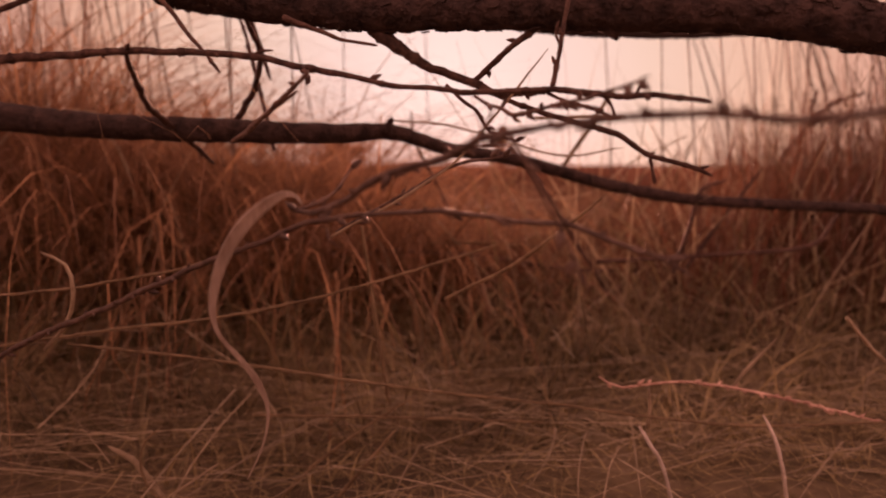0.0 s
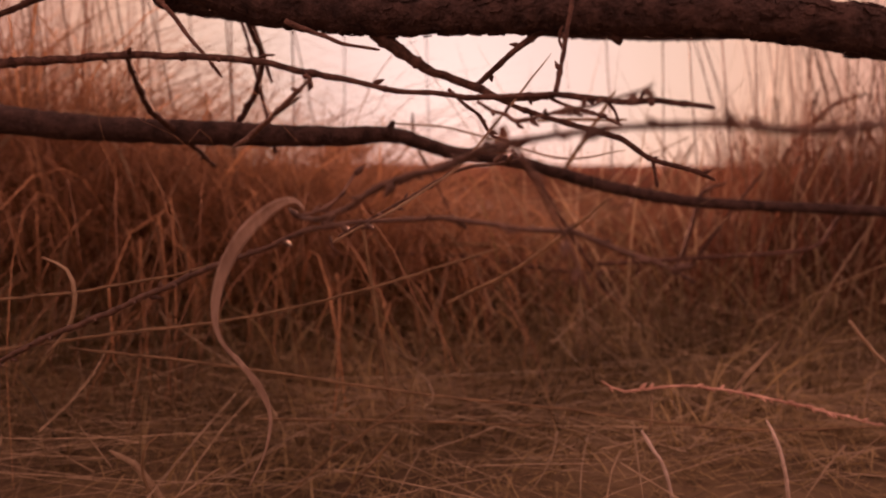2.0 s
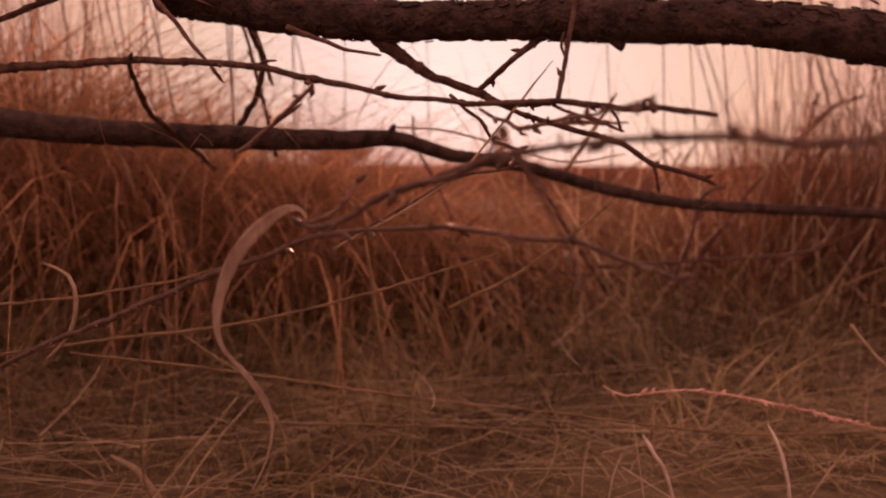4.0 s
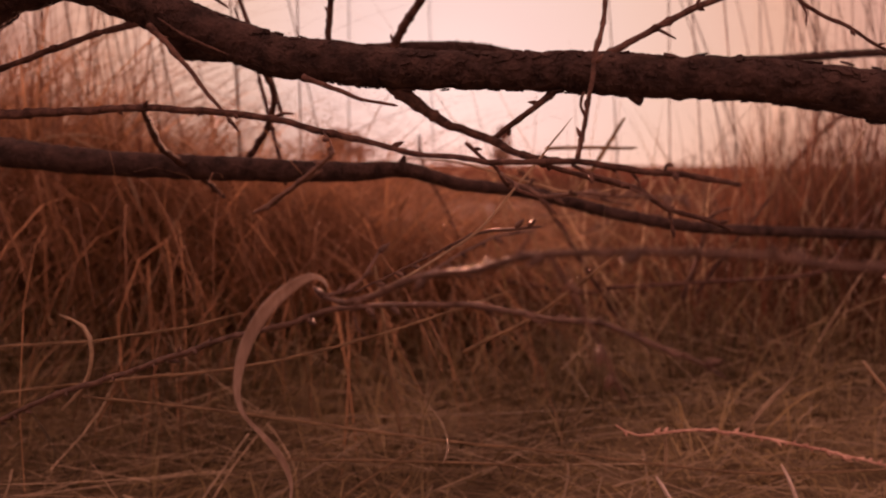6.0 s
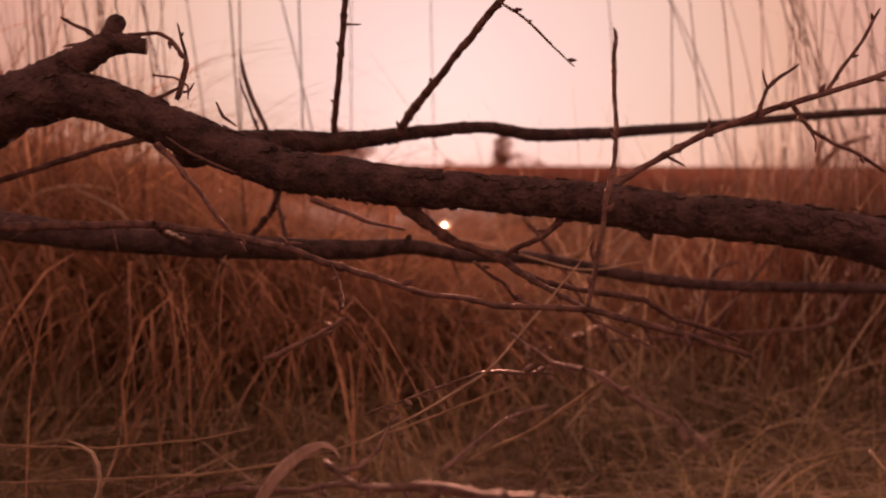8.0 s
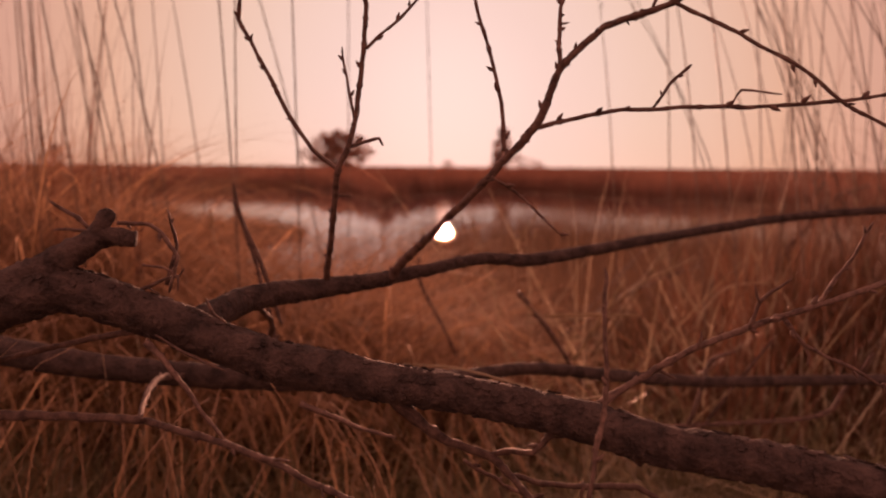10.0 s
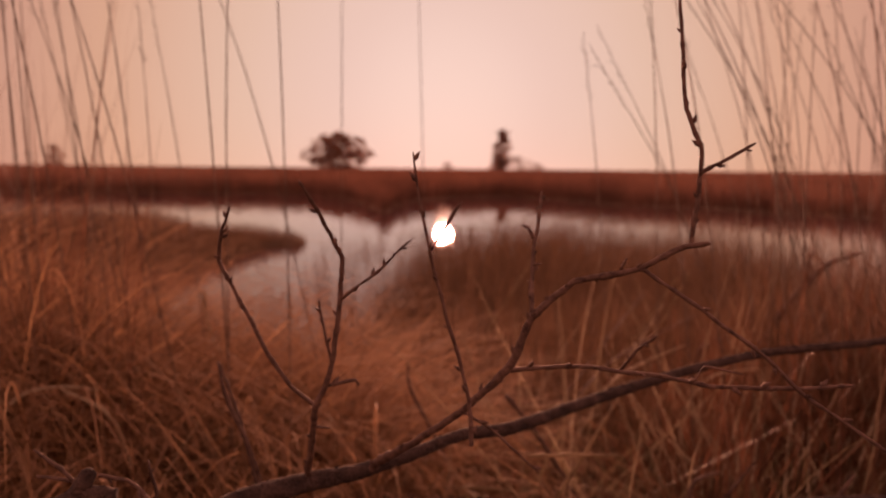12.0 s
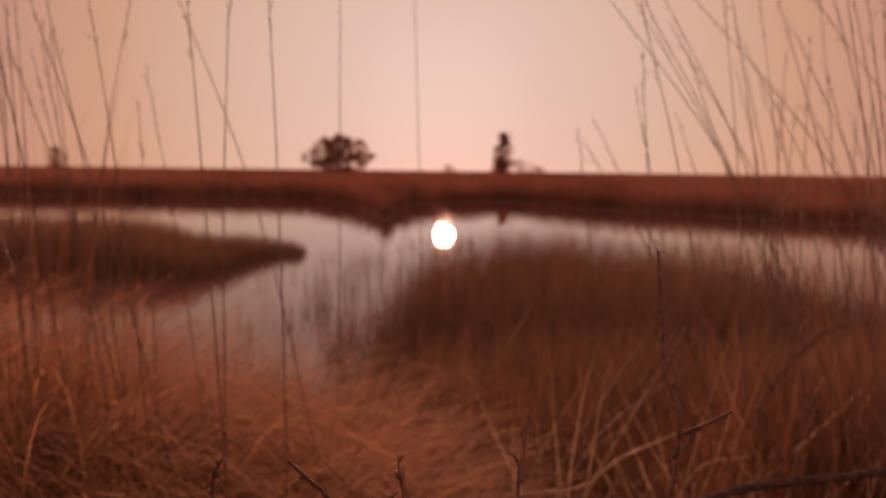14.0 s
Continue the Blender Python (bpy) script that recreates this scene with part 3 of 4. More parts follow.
# ---- fallen bough with its twigs ----
bough = thing("fallen_bough", (-0.5, 0.5, 0.74), "fallen dark bare bough with thin budded twigs", "branch")
LOG = [(-0.633, 0.5, 0.923, 0.0235), (-0.42, 0.45, 1.044, 0.0197), (-0.332, 0.425, 1.092, 0.0176), (-0.265, 0.405, 1.128, 0.0147), (-0.243, 0.406, 1.1355, 0.0138), (-0.225, 0.408, 1.138, 0.0122), (-0.199, 0.41, 1.1304, 0.0118), (-0.174, 0.415, 1.1202, 0.0117), (-0.142, 0.415, 1.1074, 0.0115), (-0.109, 0.412, 1.0968, 0.0117), (-0.076, 0.408, 1.092, 0.0114), (-0.043, 0.4, 1.0875, 0.0107), (0.004, 0.387, 1.085, 0.0098), (0.06, 0.362, 1.081, 0.0098), (0.089, 0.345, 1.077, 0.0097), (0.12, 0.335, 1.075, 0.0097), (0.149, 0.328, 1.072, 0.0097), (0.182, 0.32, 1.066, 0.0104), (0.222, 0.31, 1.054, 0.0105), (0.29, 0.29, 1.027, 0.01)]
limb("trunk", LOG, BARK, bough, "rough grey-brown bark", sides=48, step=0.0018, rough=0.06, grain=200, tip=False, wobble=0.0012, buds=0.035, nodes=False, flakes=0.17)
limb("knob", [(0.083, 0.350, 1.071, 0.0050), (0.085, 0.349, 1.066, 0.0030), (0.086, 0.349, 1.063, 0.0010)], BARK, bough, sides=12, step=0.002, rough=0.15)
stub = limb("stub", [(-0.261, 0.404, 1.134, 0.0127), (-0.237, 0.407, 1.146, 0.0106), (-0.219, 0.411, 1.159, 0.0075), (-0.204, 0.414, 1.167, 0.0059), (-0.187, 0.416, 1.166, 0.0044)], BARK, bough, "broken stub", sides=20, step=0.002, rough=0.2, grain=200, tip=False, flakes=0.2)
limb("splinter", [(-0.211, 0.413, 1.162, 0.0056), (-0.205, 0.414, 1.173, 0.0052), (-0.201, 0.415, 1.183, 0.0040)], BARK, stub, sides=12, step=0.002, rough=0.25, grain=200)
BRANCH = [(-0.171, 0.430, 1.107, 0.0102), (-0.152, 0.500, 1.114, 0.0092), (-0.129, 0.520, 1.116, 0.0087), (-0.099, 0.540, 1.117, 0.0073), (-0.057, 0.550, 1.122, 0.0057), (-0.018, 0.570, 1.128, 0.0048), (0.021, 0.600, 1.132, 0.0048), (0.068, 0.630, 1.127, 0.0056), (0.153, 0.690, 1.133, 0.0053), (0.258, 0.750, 1.143, 0.0048), (0.367, 0.790, 1.155, 0.0045), (0.479, 0.800, 1.164, 0.0042), (0.659, 0.840, 1.173, 0.0034)]
side_branch = limb("branch", BRANCH, BARK, bough, sides=18, step=0.003, rough=0.1, grain=220, flakes=0.15, buds=0.03, nodes=False, tension=0.6)


def bark_scales(parent, pts, count, seed, size=0.0045):
    """Loose flakes of bark: small uneven plates lying along a limb, one end lifted."""
    rng = random.Random(seed)
    path = spline(pts, 0.002)
    verts, faces = [], []
    for _ in range(count):
        i = rng.randrange(2, len(path) - 2)
        d = Vector(path[i + 1, :3] - path[i - 1, :3]).normalized()
        u = d.cross(Vector((rng.uniform(-1, 1), rng.uniform(-1, 1), rng.uniform(-1, 1)))).normalized()
        w = d.cross(u)
        long, wide, lift = size * rng.uniform(0.5, 1.6), size * rng.uniform(0.4, 1.0), rng.uniform(-0.2, 0.22)
        if rng.random() < 0.5:
            d = -d
        o = Vector(path[i, :3]) + u * path[i, 3] * rng.uniform(0.99, 1.05)
        e = d * math.cos(lift) + u * math.sin(lift)
        n = u * math.cos(lift) - d * math.sin(lift)
        b = len(verts)
        corners = ((-0.1, -0.5), (0.0, 0.5), (0.55, 0.6), (1.0, 0.1), (0.7, -0.55))
        rim = [o + e * long * (a + rng.uniform(-0.12, 0.12)) + w * wide * (c + rng.uniform(-0.15, 0.15)) for a, c in corners]
        verts += rim + [q + n * 0.0007 for q in rim]
        faces += [tuple(b + k for k in (4, 3, 2, 1, 0)), tuple(b + k for k in (5, 6, 7, 8, 9))]
        faces += [(b + k, b + (k + 1) % 5, b + 5 + (k + 1) % 5, b + 5 + k) for k in range(5)]
    return mesh_object("flaking_bark", verts, faces, BARK, parent, "loose flaking bark scales", smooth=False)


def twig(parent, pts, buds, seed, ma=None):
    pts = [(x, y, z, r * 0.86) for x, y, z, r in pts]
    return limb("twig", pts, ma or TWIG, parent, sides=8, step=0.002, rough=0.24, grain=190.0, buds=buds * 0.8, seed=seed, tension=0.35, wobble=0.0008)


twig(bough, [(-0.394, 0.460, 1.058, 0.0045), (-0.292, 0.420, 1.061, 0.0036), (-0.269, 0.415, 1.062, 0.0034), (-0.233, 0.410, 1.063, 0.0030), (-0.182, 0.400, 1.065, 0.0024), (-0.131, 0.380, 1.061, 0.0022), (-0.100, 0.365, 1.057, 0.0021), (-0.068, 0.350, 1.049, 0.0019), (-0.030, 0.335, 1.040, 0.0015), (0.009, 0.325, 1.035, 0.0016), (0.049, 0.315, 1.035, 0.0018), (0.076, 0.300, 1.031, 0.0017), (0.087, 0.285, 1.030, 0.0014), (0.105, 0.272, 1.026, 0.0012)], 0.04, 0.0)
twig(bough, [(0.081, 0.293, 1.031, 0.0010), (0.082, 0.292, 1.034, 0.0008), (0.084, 0.291, 1.034, 0.0011)], 0, 1.7)
twig(bough, [(-0.100, 0.365, 1.057, 0.0012), (-0.094, 0.362, 1.059, 0.0010), (-0.088, 0.360, 1.059, 0.0007)], 0, 3.4)
twig(bough, [(0.069, 0.304, 1.032, 0.0009), (0.073, 0.303, 1.027, 0.0007), (0.075, 0.302, 1.021, 0.0010)], 0, 5.1)
twig(bough, [(-0.044, 0.412, 1.088, 0.0077), (-0.038, 0.405, 1.078, 0.0067), (-0.030, 0.400, 1.071, 0.0049), (-0.020, 0.396, 1.063, 0.0037), (-0.006, 0.395, 1.055, 0.0029), (0.016, 0.394, 1.048, 0.0027), (0.028, 0.380, 1.040, 0.0020), (0.041, 0.345, 1.037, 0.0015), (0.049, 0.318, 1.035, 0.0012)], 0.05, 6.8)
twig(bough, [(0.053, 0.376, 1.078, 0.0034), (0.047, 0.372, 1.072, 0.0023), (0.035, 0.365, 1.063, 0.0018), (0.025, 0.385, 1.055, 0.0019), (0.018, 0.394, 1.049, 0.0019), (0.014, 0.395, 1.047, 0.0014)], 0.05, 8.5)
twig(bough, [(0.049, 0.316, 1.035, 0.0017), (0.050, 0.316, 1.041, 0.0014), (0.053, 0.315, 1.061, 0.0013), (0.057, 0.320, 1.083, 0.0014), (0.061, 0.325, 1.098, 0.0013), (0.063, 0.330, 1.113, 0.0013), (0.062, 0.335, 1.136, 0.0012), (0.063, 0.338, 1.158, 0.0012), (0.062, 0.339, 1.163, 0.0007)], 0.03, 10.2)
twig(bough, [(0.054, 0.323, 1.055, 0.0009), (0.051, 0.322, 1.060, 0.0008), (0.051, 0.321, 1.064, 0.0009), (0.052, 0.320, 1.067, 0.0004)], 0, 11.9)
twig(bough, [(0.047, 0.317, 1.034, 0.0009), (0.056, 0.310, 1.029, 0.0010), (0.067, 0.305, 1.025, 0.0009), (0.076, 0.300, 1.021, 0.0007)], 0.02, 13.6)
twig(bough, [(0.023, 0.385, 1.042, 0.0016), (0.046, 0.390, 1.034, 0.0018), (0.070, 0.400, 1.028, 0.0020), (0.103, 0.414, 1.021, 0.0021), (0.125, 0.418, 1.008, 0.0019), (0.150, 0.415, 1.001, 0.0017), (0.162, 0.412, 0.996, 0.0012)], 0.03, 15.3)
twig(bough, [(0.125, 0.418, 1.008, 0.0014), (0.127, 0.418, 1.000, 0.0012), (0.129, 0.418, 0.991, 0.0016)], 0.01, 17.0)
twig(bough, [(0.001, 0.392, 1.046, 0.0011), (0.018, 0.400, 1.033, 0.0012), (0.028, 0.410, 1.021, 0.0014), (0.045, 0.410, 1.015, 0.0012)], 0.02, 18.7)
twig(bough, [(-0.072, 0.352, 1.050, 0.0006), (-0.064, 0.330, 1.043, 0.0005), (-0.058, 0.300, 1.038, 0.0005)], 0.02, 20.4)
twig(bough, [(-0.185, 0.410, 1.114, 0.0025), (-0.207, 0.413, 1.110, 0.0020), (-0.237, 0.420, 1.102, 0.0020), (-0.284, 0.430, 1.089, 0.0021), (-0.334, 0.440, 1.072, 0.0018)], 0.04, 22.1)
twig(bough, [(-0.177, 0.400, 1.110, 0.0026), (-0.165, 0.398, 1.099, 0.0018), (-0.153, 0.393, 1.086, 0.0016), (-0.143, 0.390, 1.074, 0.0014), (-0.133, 0.387, 1.063, 0.0011), (-0.124, 0.387, 1.051, 0.0009)], 0.03, 23.8)
twig(bough, [(-0.145, 0.500, 1.114, 0.0025), (-0.145, 0.520, 1.104, 0.0023), (-0.143, 0.540, 1.092, 0.0024), (-0.144, 0.550, 1.081, 0.0025), (-0.159, 0.580, 1.061, 0.0029), (-0.192, 0.620, 1.031, 0.0033)], 0.03, 25.5)
twig(bough, [(-0.184, 0.405, 1.065, 0.0018), (-0.208, 0.470, 1.058, 0.0025), (-0.229, 0.540, 1.045, 0.0031), (-0.228, 0.600, 1.028, 0.0030), (-0.220, 0.660, 1.002, 0.0022)], 0.04, 27.2)
twig(bough, [(-0.088, 0.385, 1.081, 0.0019), (-0.076, 0.384, 1.076, 0.0017), (-0.057, 0.382, 1.069, 0.0013), (-0.036, 0.378, 1.065, 0.0009)], 0, 28.9)
twig(bough, [(0.068, 0.366, 1.087, 0.0032), (0.079, 0.370, 1.094, 0.0022), (0.097, 0.373, 1.104, 0.0021), (0.120, 0.375, 1.116, 0.0021), (0.147, 0.377, 1.126, 0.0020), (0.183, 0.379, 1.138, 0.0018), (0.215, 0.382, 1.148, 0.0017), (0.275, 0.388, 1.169, 0.0012)], 0.03, 30.6)
twig(bough, [(0.164, 0.374, 1.131, 0.0013), (0.175, 0.374, 1.118, 0.0012), (0.194, 0.374, 1.109, 0.0012), (0.214, 0.374, 1.098, 0.0009), (0.227, 0.374, 1.092, 0.0006)], 0.02, 32.3)
twig(bough, [(0.175, 0.374, 1.118, 0.0009), (0.178, 0.374, 1.113, 0.0007), (0.178, 0.374, 1.107, 0.0006)], 0, 34.0)
twig(bough, [(0.147, 0.376, 1.126, 0.0012), (0.151, 0.376, 1.139, 0.0011), (0.158, 0.376, 1.146, 0.0011), (0.167, 0.376, 1.152, 0.0008)], 0.02, 35.7)
twig(bough, [(0.151, 0.375, 1.140, 0.0009), (0.149, 0.375, 1.144, 0.0007), (0.148, 0.375, 1.149, 0.0004)], 0, 37.4)
twig(bough, [(0.185, 0.381, 1.139, 0.0014), (0.193, 0.381, 1.152, 0.0012), (0.201, 0.381, 1.164, 0.0011), (0.210, 0.381, 1.181, 0.0008)], 0.02, 39.1)
twig(bough, [(0.100, 0.373, 1.105, 0.0010), (0.110, 0.373, 1.100, 0.0006)], 0, 40.8)
twig(bough, [(0.120, 0.375, 1.116, 0.0015), (0.122, 0.375, 1.121, 0.0009), (0.122, 0.375, 1.125, 0.0006)], 0, 42.5)
twig(bough, [(-0.185, 0.420, 1.150, 0.0008), (-0.173, 0.419, 1.149, 0.0008), (-0.165, 0.418, 1.144, 0.0008), (-0.164, 0.416, 1.136, 0.0005)], 0, 44.2)
twig(bough, [(-0.144, 0.405, 1.134, 0.0006), (-0.140, 0.404, 1.126, 0.0012), (-0.132, 0.403, 1.120, 0.0006)], 0, 45.9)
twig(bough, [(-0.171, 0.400, 1.114, 0.0006), (-0.156, 0.400, 1.104, 0.0011), (-0.132, 0.398, 1.094, 0.0006)], 0, 47.6)
twig(bough, [(-0.214, 0.428, 1.165, 0.0015), (-0.228, 0.430, 1.177, 0.0015), (-0.246, 0.435, 1.186, 0.0010)], 0.02, 49.3)
twig(bough, [(-0.220, 0.430, 1.168, 0.0014), (-0.233, 0.432, 1.170, 0.0012), (-0.245, 0.435, 1.169, 0.0009)], 0, 51.0)
twig(bough, [(-0.201, 0.426, 1.174, 0.0015), (-0.182, 0.420, 1.174, 0.0013), (-0.173, 0.417, 1.170, 0.0015), (-0.162, 0.412, 1.156, 0.0013), (-0.167, 0.410, 1.136, 0.0008)], 0.02, 52.7)
twig(bough, [(-0.176, 0.430, 1.137, 0.0017), (-0.172, 0.430, 1.149, 0.0014), (-0.169, 0.430, 1.161, 0.0012), (-0.172, 0.430, 1.172, 0.0010), (-0.174, 0.430, 1.182, 0.0007)], 0.02, 54.4)
twig(bough, [(-0.174, 0.430, 1.142, 0.0010), (-0.168, 0.430, 1.142, 0.0009), (-0.165, 0.430, 1.147, 0.0007)], 0, 56.1)
twig(bough, [(0.013, 0.292, 1.030, 0.0009), (0.019, 0.288, 1.026, 0.0009), (0.024, 0.284, 1.024, 0.0010), (0.028, 0.280, 1.021, 0.0011), (0.040, 0.262, 1.023, 0.0009), (0.049, 0.228, 1.023, 0.0007), (0.053, 0.208, 1.024, 0.0006), (0.056, 0.190, 1.025, 0.0004)], 0.012, 0.0, LITWIG)
twig(bough, [(0.023, 0.285, 1.024, 0.0009), (0.025, 0.283, 1.027, 0.0009), (0.026, 0.282, 1.028, 0.0004)], 0, 1.7, LITWIG)
twig(bough, [(0.028, 0.280, 1.021, 0.0009), (0.029, 0.279, 1.019, 0.0009), (0.031, 0.278, 1.018, 0.0004)], 0, 3.4, LITWIG)
twig(bough, [(0.039, 0.262, 1.023, 0.0006), (0.046, 0.245, 1.021, 0.0006), (0.052, 0.230, 1.020, 0.0004)], 0, 5.1, LITWIG)
twig(bough, [(-0.055, 0.283, 1.038, 0.0008), (-0.063, 0.289, 1.032, 0.0011), (-0.076, 0.300, 1.023, 0.0013), (-0.088, 0.310, 1.016, 0.0014), (-0.098, 0.317, 1.011, 0.0009)], 0.02, 6.8, LITWIG)
twig(bough, [(-0.083, 0.306, 1.019, 0.0008), (-0.071, 0.297, 1.026, 0.0008), (-0.061, 0.288, 1.031, 0.0008)], 0, 8.5, LITWIG)
twig(bough, [(-0.058, 0.370, 0.965, 0.0006), (-0.021, 0.350, 0.986, 0.0008), (0.001, 0.335, 0.999, 0.0009), (0.013, 0.325, 1.003, 0.0010), (0.034, 0.314, 1.006, 0.0008)], 0.02, 10.2, LITWIG)
twig(side_branch, [(-0.101, 0.545, 1.116, 0.0030), (-0.098, 0.530, 1.131, 0.0028), (-0.089, 0.495, 1.158, 0.0025), (-0.078, 0.461, 1.206, 0.0023), (-0.071, 0.458, 1.221, 0.0021), (-0.066, 0.455, 1.239, 0.0019), (-0.060, 0.450, 1.281, 0.0017), (-0.059, 0.448, 1.303, 0.0016), (-0.063, 0.440, 1.316, 0.0015), (-0.067, 0.420, 1.332, 0.0013), (-0.075, 0.403, 1.351, 0.0011)], 0.03, 0.0)
twig(side_branch, [(-0.078, 0.461, 1.205, 0.0018), (-0.093, 0.462, 1.217, 0.0016), (-0.109, 0.463, 1.239, 0.0016), (-0.132, 0.466, 1.284, 0.0014), (-0.141, 0.469, 1.299, 0.0015), (-0.133, 0.455, 1.321, 0.0012), (-0.123, 0.440, 1.335, 0.0008)], 0.025, 1.7)
twig(side_branch, [(-0.070, 0.458, 1.220, 0.0014), (-0.060, 0.456, 1.223, 0.0014), (-0.052, 0.455, 1.225, 0.0012), (-0.050, 0.455, 1.221, 0.0007)], 0.015, 3.4)
twig(side_branch, [(-0.059, 0.450, 1.278, 0.0012), (-0.048, 0.447, 1.287, 0.0010), (-0.038, 0.444, 1.295, 0.0010), (-0.016, 0.438, 1.317, 0.0007)], 0.015, 5.1)
twig(side_branch, [(-0.067, 0.455, 1.238, 0.0011), (-0.070, 0.450, 1.257, 0.0010), (-0.073, 0.447, 1.279, 0.0007)], 0.02, 6.8)
twig(side_branch, [(-0.079, 0.468, 1.189, 0.0011), (-0.070, 0.466, 1.189, 0.0007)], 0, 8.5)
twig(side_branch, [(-0.132, 0.466, 1.283, 0.0009), (-0.132, 0.465, 1.287, 0.0011), (-0.131, 0.465, 1.289, 0.0005)], 0, 10.2)
twig(side_branch, [(-0.133, 0.455, 1.318, 0.0009), (-0.130, 0.455, 1.321, 0.0007)], 0, 11.9)
twig(side_branch, [(-0.055, 0.553, 1.119, 0.0049), (-0.047, 0.545, 1.131, 0.0039), (-0.034, 0.525, 1.146, 0.0036), (-0.014, 0.500, 1.167, 0.0032), (0.016, 0.468, 1.201, 0.0028), (0.046, 0.455, 1.235, 0.0030), (0.058, 0.450, 1.268, 0.0026), (0.082, 0.445, 1.291, 0.0024), (0.100, 0.437, 1.296, 0.0024), (0.118, 0.430, 1.302, 0.0021), (0.141, 0.425, 1.315, 0.0020), (0.152, 0.415, 1.318, 0.0014)], 0.03, 13.6)
twig(side_branch, [(0.058, 0.450, 1.268, 0.0017), (0.059, 0.465, 1.286, 0.0016), (0.062, 0.480, 1.308, 0.0015), (0.068, 0.500, 1.333, 0.0014), (0.070, 0.510, 1.343, 0.0008)], 0.02, 15.3)
twig(side_branch, [(0.063, 0.485, 1.314, 0.0011), (0.059, 0.485, 1.320, 0.0011), (0.054, 0.485, 1.322, 0.0008)], 0, 17.0)
twig(side_branch, [(0.060, 0.470, 1.297, 0.0011), (0.066, 0.470, 1.298, 0.0005)], 0, 18.7)
twig(side_branch, [(0.145, 0.427, 1.314, 0.0018), (0.149, 0.430, 1.349, 0.0016), (0.150, 0.432, 1.371, 0.0016), (0.141, 0.434, 1.393, 0.0015), (0.139, 0.437, 1.422, 0.0013), (0.137, 0.440, 1.449, 0.0012), (0.136, 0.441, 1.466, 0.0007)], 0.025, 20.4)
twig(side_branch, [(0.149, 0.430, 1.357, 0.0013), (0.164, 0.428, 1.365, 0.0013), (0.178, 0.425, 1.374, 0.0010)], 0.015, 22.1)
twig(side_branch, [(0.118, 0.430, 1.302, 0.0015), (0.149, 0.410, 1.280, 0.0013), (0.175, 0.394, 1.260, 0.0012), (0.194, 0.385, 1.241, 0.0012), (0.224, 0.370, 1.221, 0.0010), (0.246, 0.360, 1.204, 0.0008)], 0.03, 23.8)
twig(side_branch, [(0.046, 0.455, 1.233, 0.0018), (0.084, 0.436, 1.241, 0.0015), (0.125, 0.415, 1.242, 0.0014), (0.151, 0.400, 1.241, 0.0014), (0.191, 0.390, 1.243, 0.0012), (0.220, 0.385, 1.247, 0.0009)], 0.025, 25.5)
twig(side_branch, [(0.107, 0.425, 1.242, 0.0010), (0.115, 0.420, 1.256, 0.0010), (0.124, 0.415, 1.265, 0.0010)], 0.015, 27.2)
twig(side_branch, [(0.142, 0.405, 1.241, 0.0008), (0.148, 0.405, 1.250, 0.0008), (0.168, 0.400, 1.248, 0.0006)], 0, 28.9)
twig(side_branch, [(0.107, 0.434, 1.300, 0.0012), (0.110, 0.433, 1.307, 0.0010)], 0, 30.6)
twig(side_branch, [(0.093, 0.440, 1.295, 0.0010), (0.096, 0.440, 1.291, 0.0007)], 0, 32.3)
twig(side_branch, [(0.018, 0.375, 1.216, 0.0013), (0.017, 0.376, 1.239, 0.0013), (0.011, 0.377, 1.262, 0.0011), (0.004, 0.377, 1.284, 0.0011), (-0.003, 0.378, 1.312, 0.0009), (-0.005, 0.378, 1.320, 0.0009), (-0.010, 0.378, 1.346, 0.0007), (-0.013, 0.378, 1.366, 0.0005)], 0.02, 34.0)
twig(side_branch, [(-0.004, 0.378, 1.316, 0.0009), (0.001, 0.377, 1.324, 0.0009), (0.009, 0.377, 1.338, 0.0013), (0.012, 0.377, 1.342, 0.0005)], 0, 35.7)
twig(side_branch, [(0.018, 0.460, 1.202, 0.0011), (0.033, 0.460, 1.193, 0.0009), (0.043, 0.460, 1.184, 0.0009), (0.067, 0.460, 1.162, 0.0005)], 0.02, 37.4)
twig(side_branch, [(-0.157, 0.640, 1.015, 0.0023), (-0.168, 0.645, 1.059, 0.0023), (-0.186, 0.650, 1.128, 0.0020), (-0.205, 0.655, 1.178, 0.0010)], 0.02, 39.1)
bark_scales(bough, LOG, 1500, 41)
bark_scales(bough, BRANCH, 300, 42, 0.003)
keep_place(bough)

near_twig = thing("budded_branch", (0.3, 0.14, 0.74), "thin brown budded branch close above the grass", "branch")
twig(near_twig, [(0.140, 0.130, 1.013, 0.0008), (0.108, 0.140, 1.014, 0.0010), (0.081, 0.155, 1.011, 0.0011), (0.063, 0.160, 1.013, 0.0011), (0.046, 0.167, 1.012, 0.0011), (0.028, 0.180, 1.011, 0.0011), (0.010, 0.193, 1.008, 0.0014), (-0.001, 0.205, 1.002, 0.0014), (-0.020, 0.222, 0.997, 0.0014), (-0.033, 0.236, 0.989, 0.0013), (-0.045, 0.248, 0.984, 0.0013), (-0.053, 0.258, 0.983, 0.0011), (-0.059, 0.266, 0.983, 0.0011)], 0.016, 0.0, LITWIG)
twig(near_twig, [(0.010, 0.193, 1.008, 0.0010), (0.012, 0.192, 1.012, 0.0007), (0.014, 0.190, 1.017, 0.0004)], 0, 1.7, LITWIG)
twig(near_twig, [(0.028, 0.180, 1.011, 0.0008), (0.028, 0.180, 1.013, 0.0006), (0.028, 0.180, 1.015, 0.0003)], 0, 3.4, LITWIG)
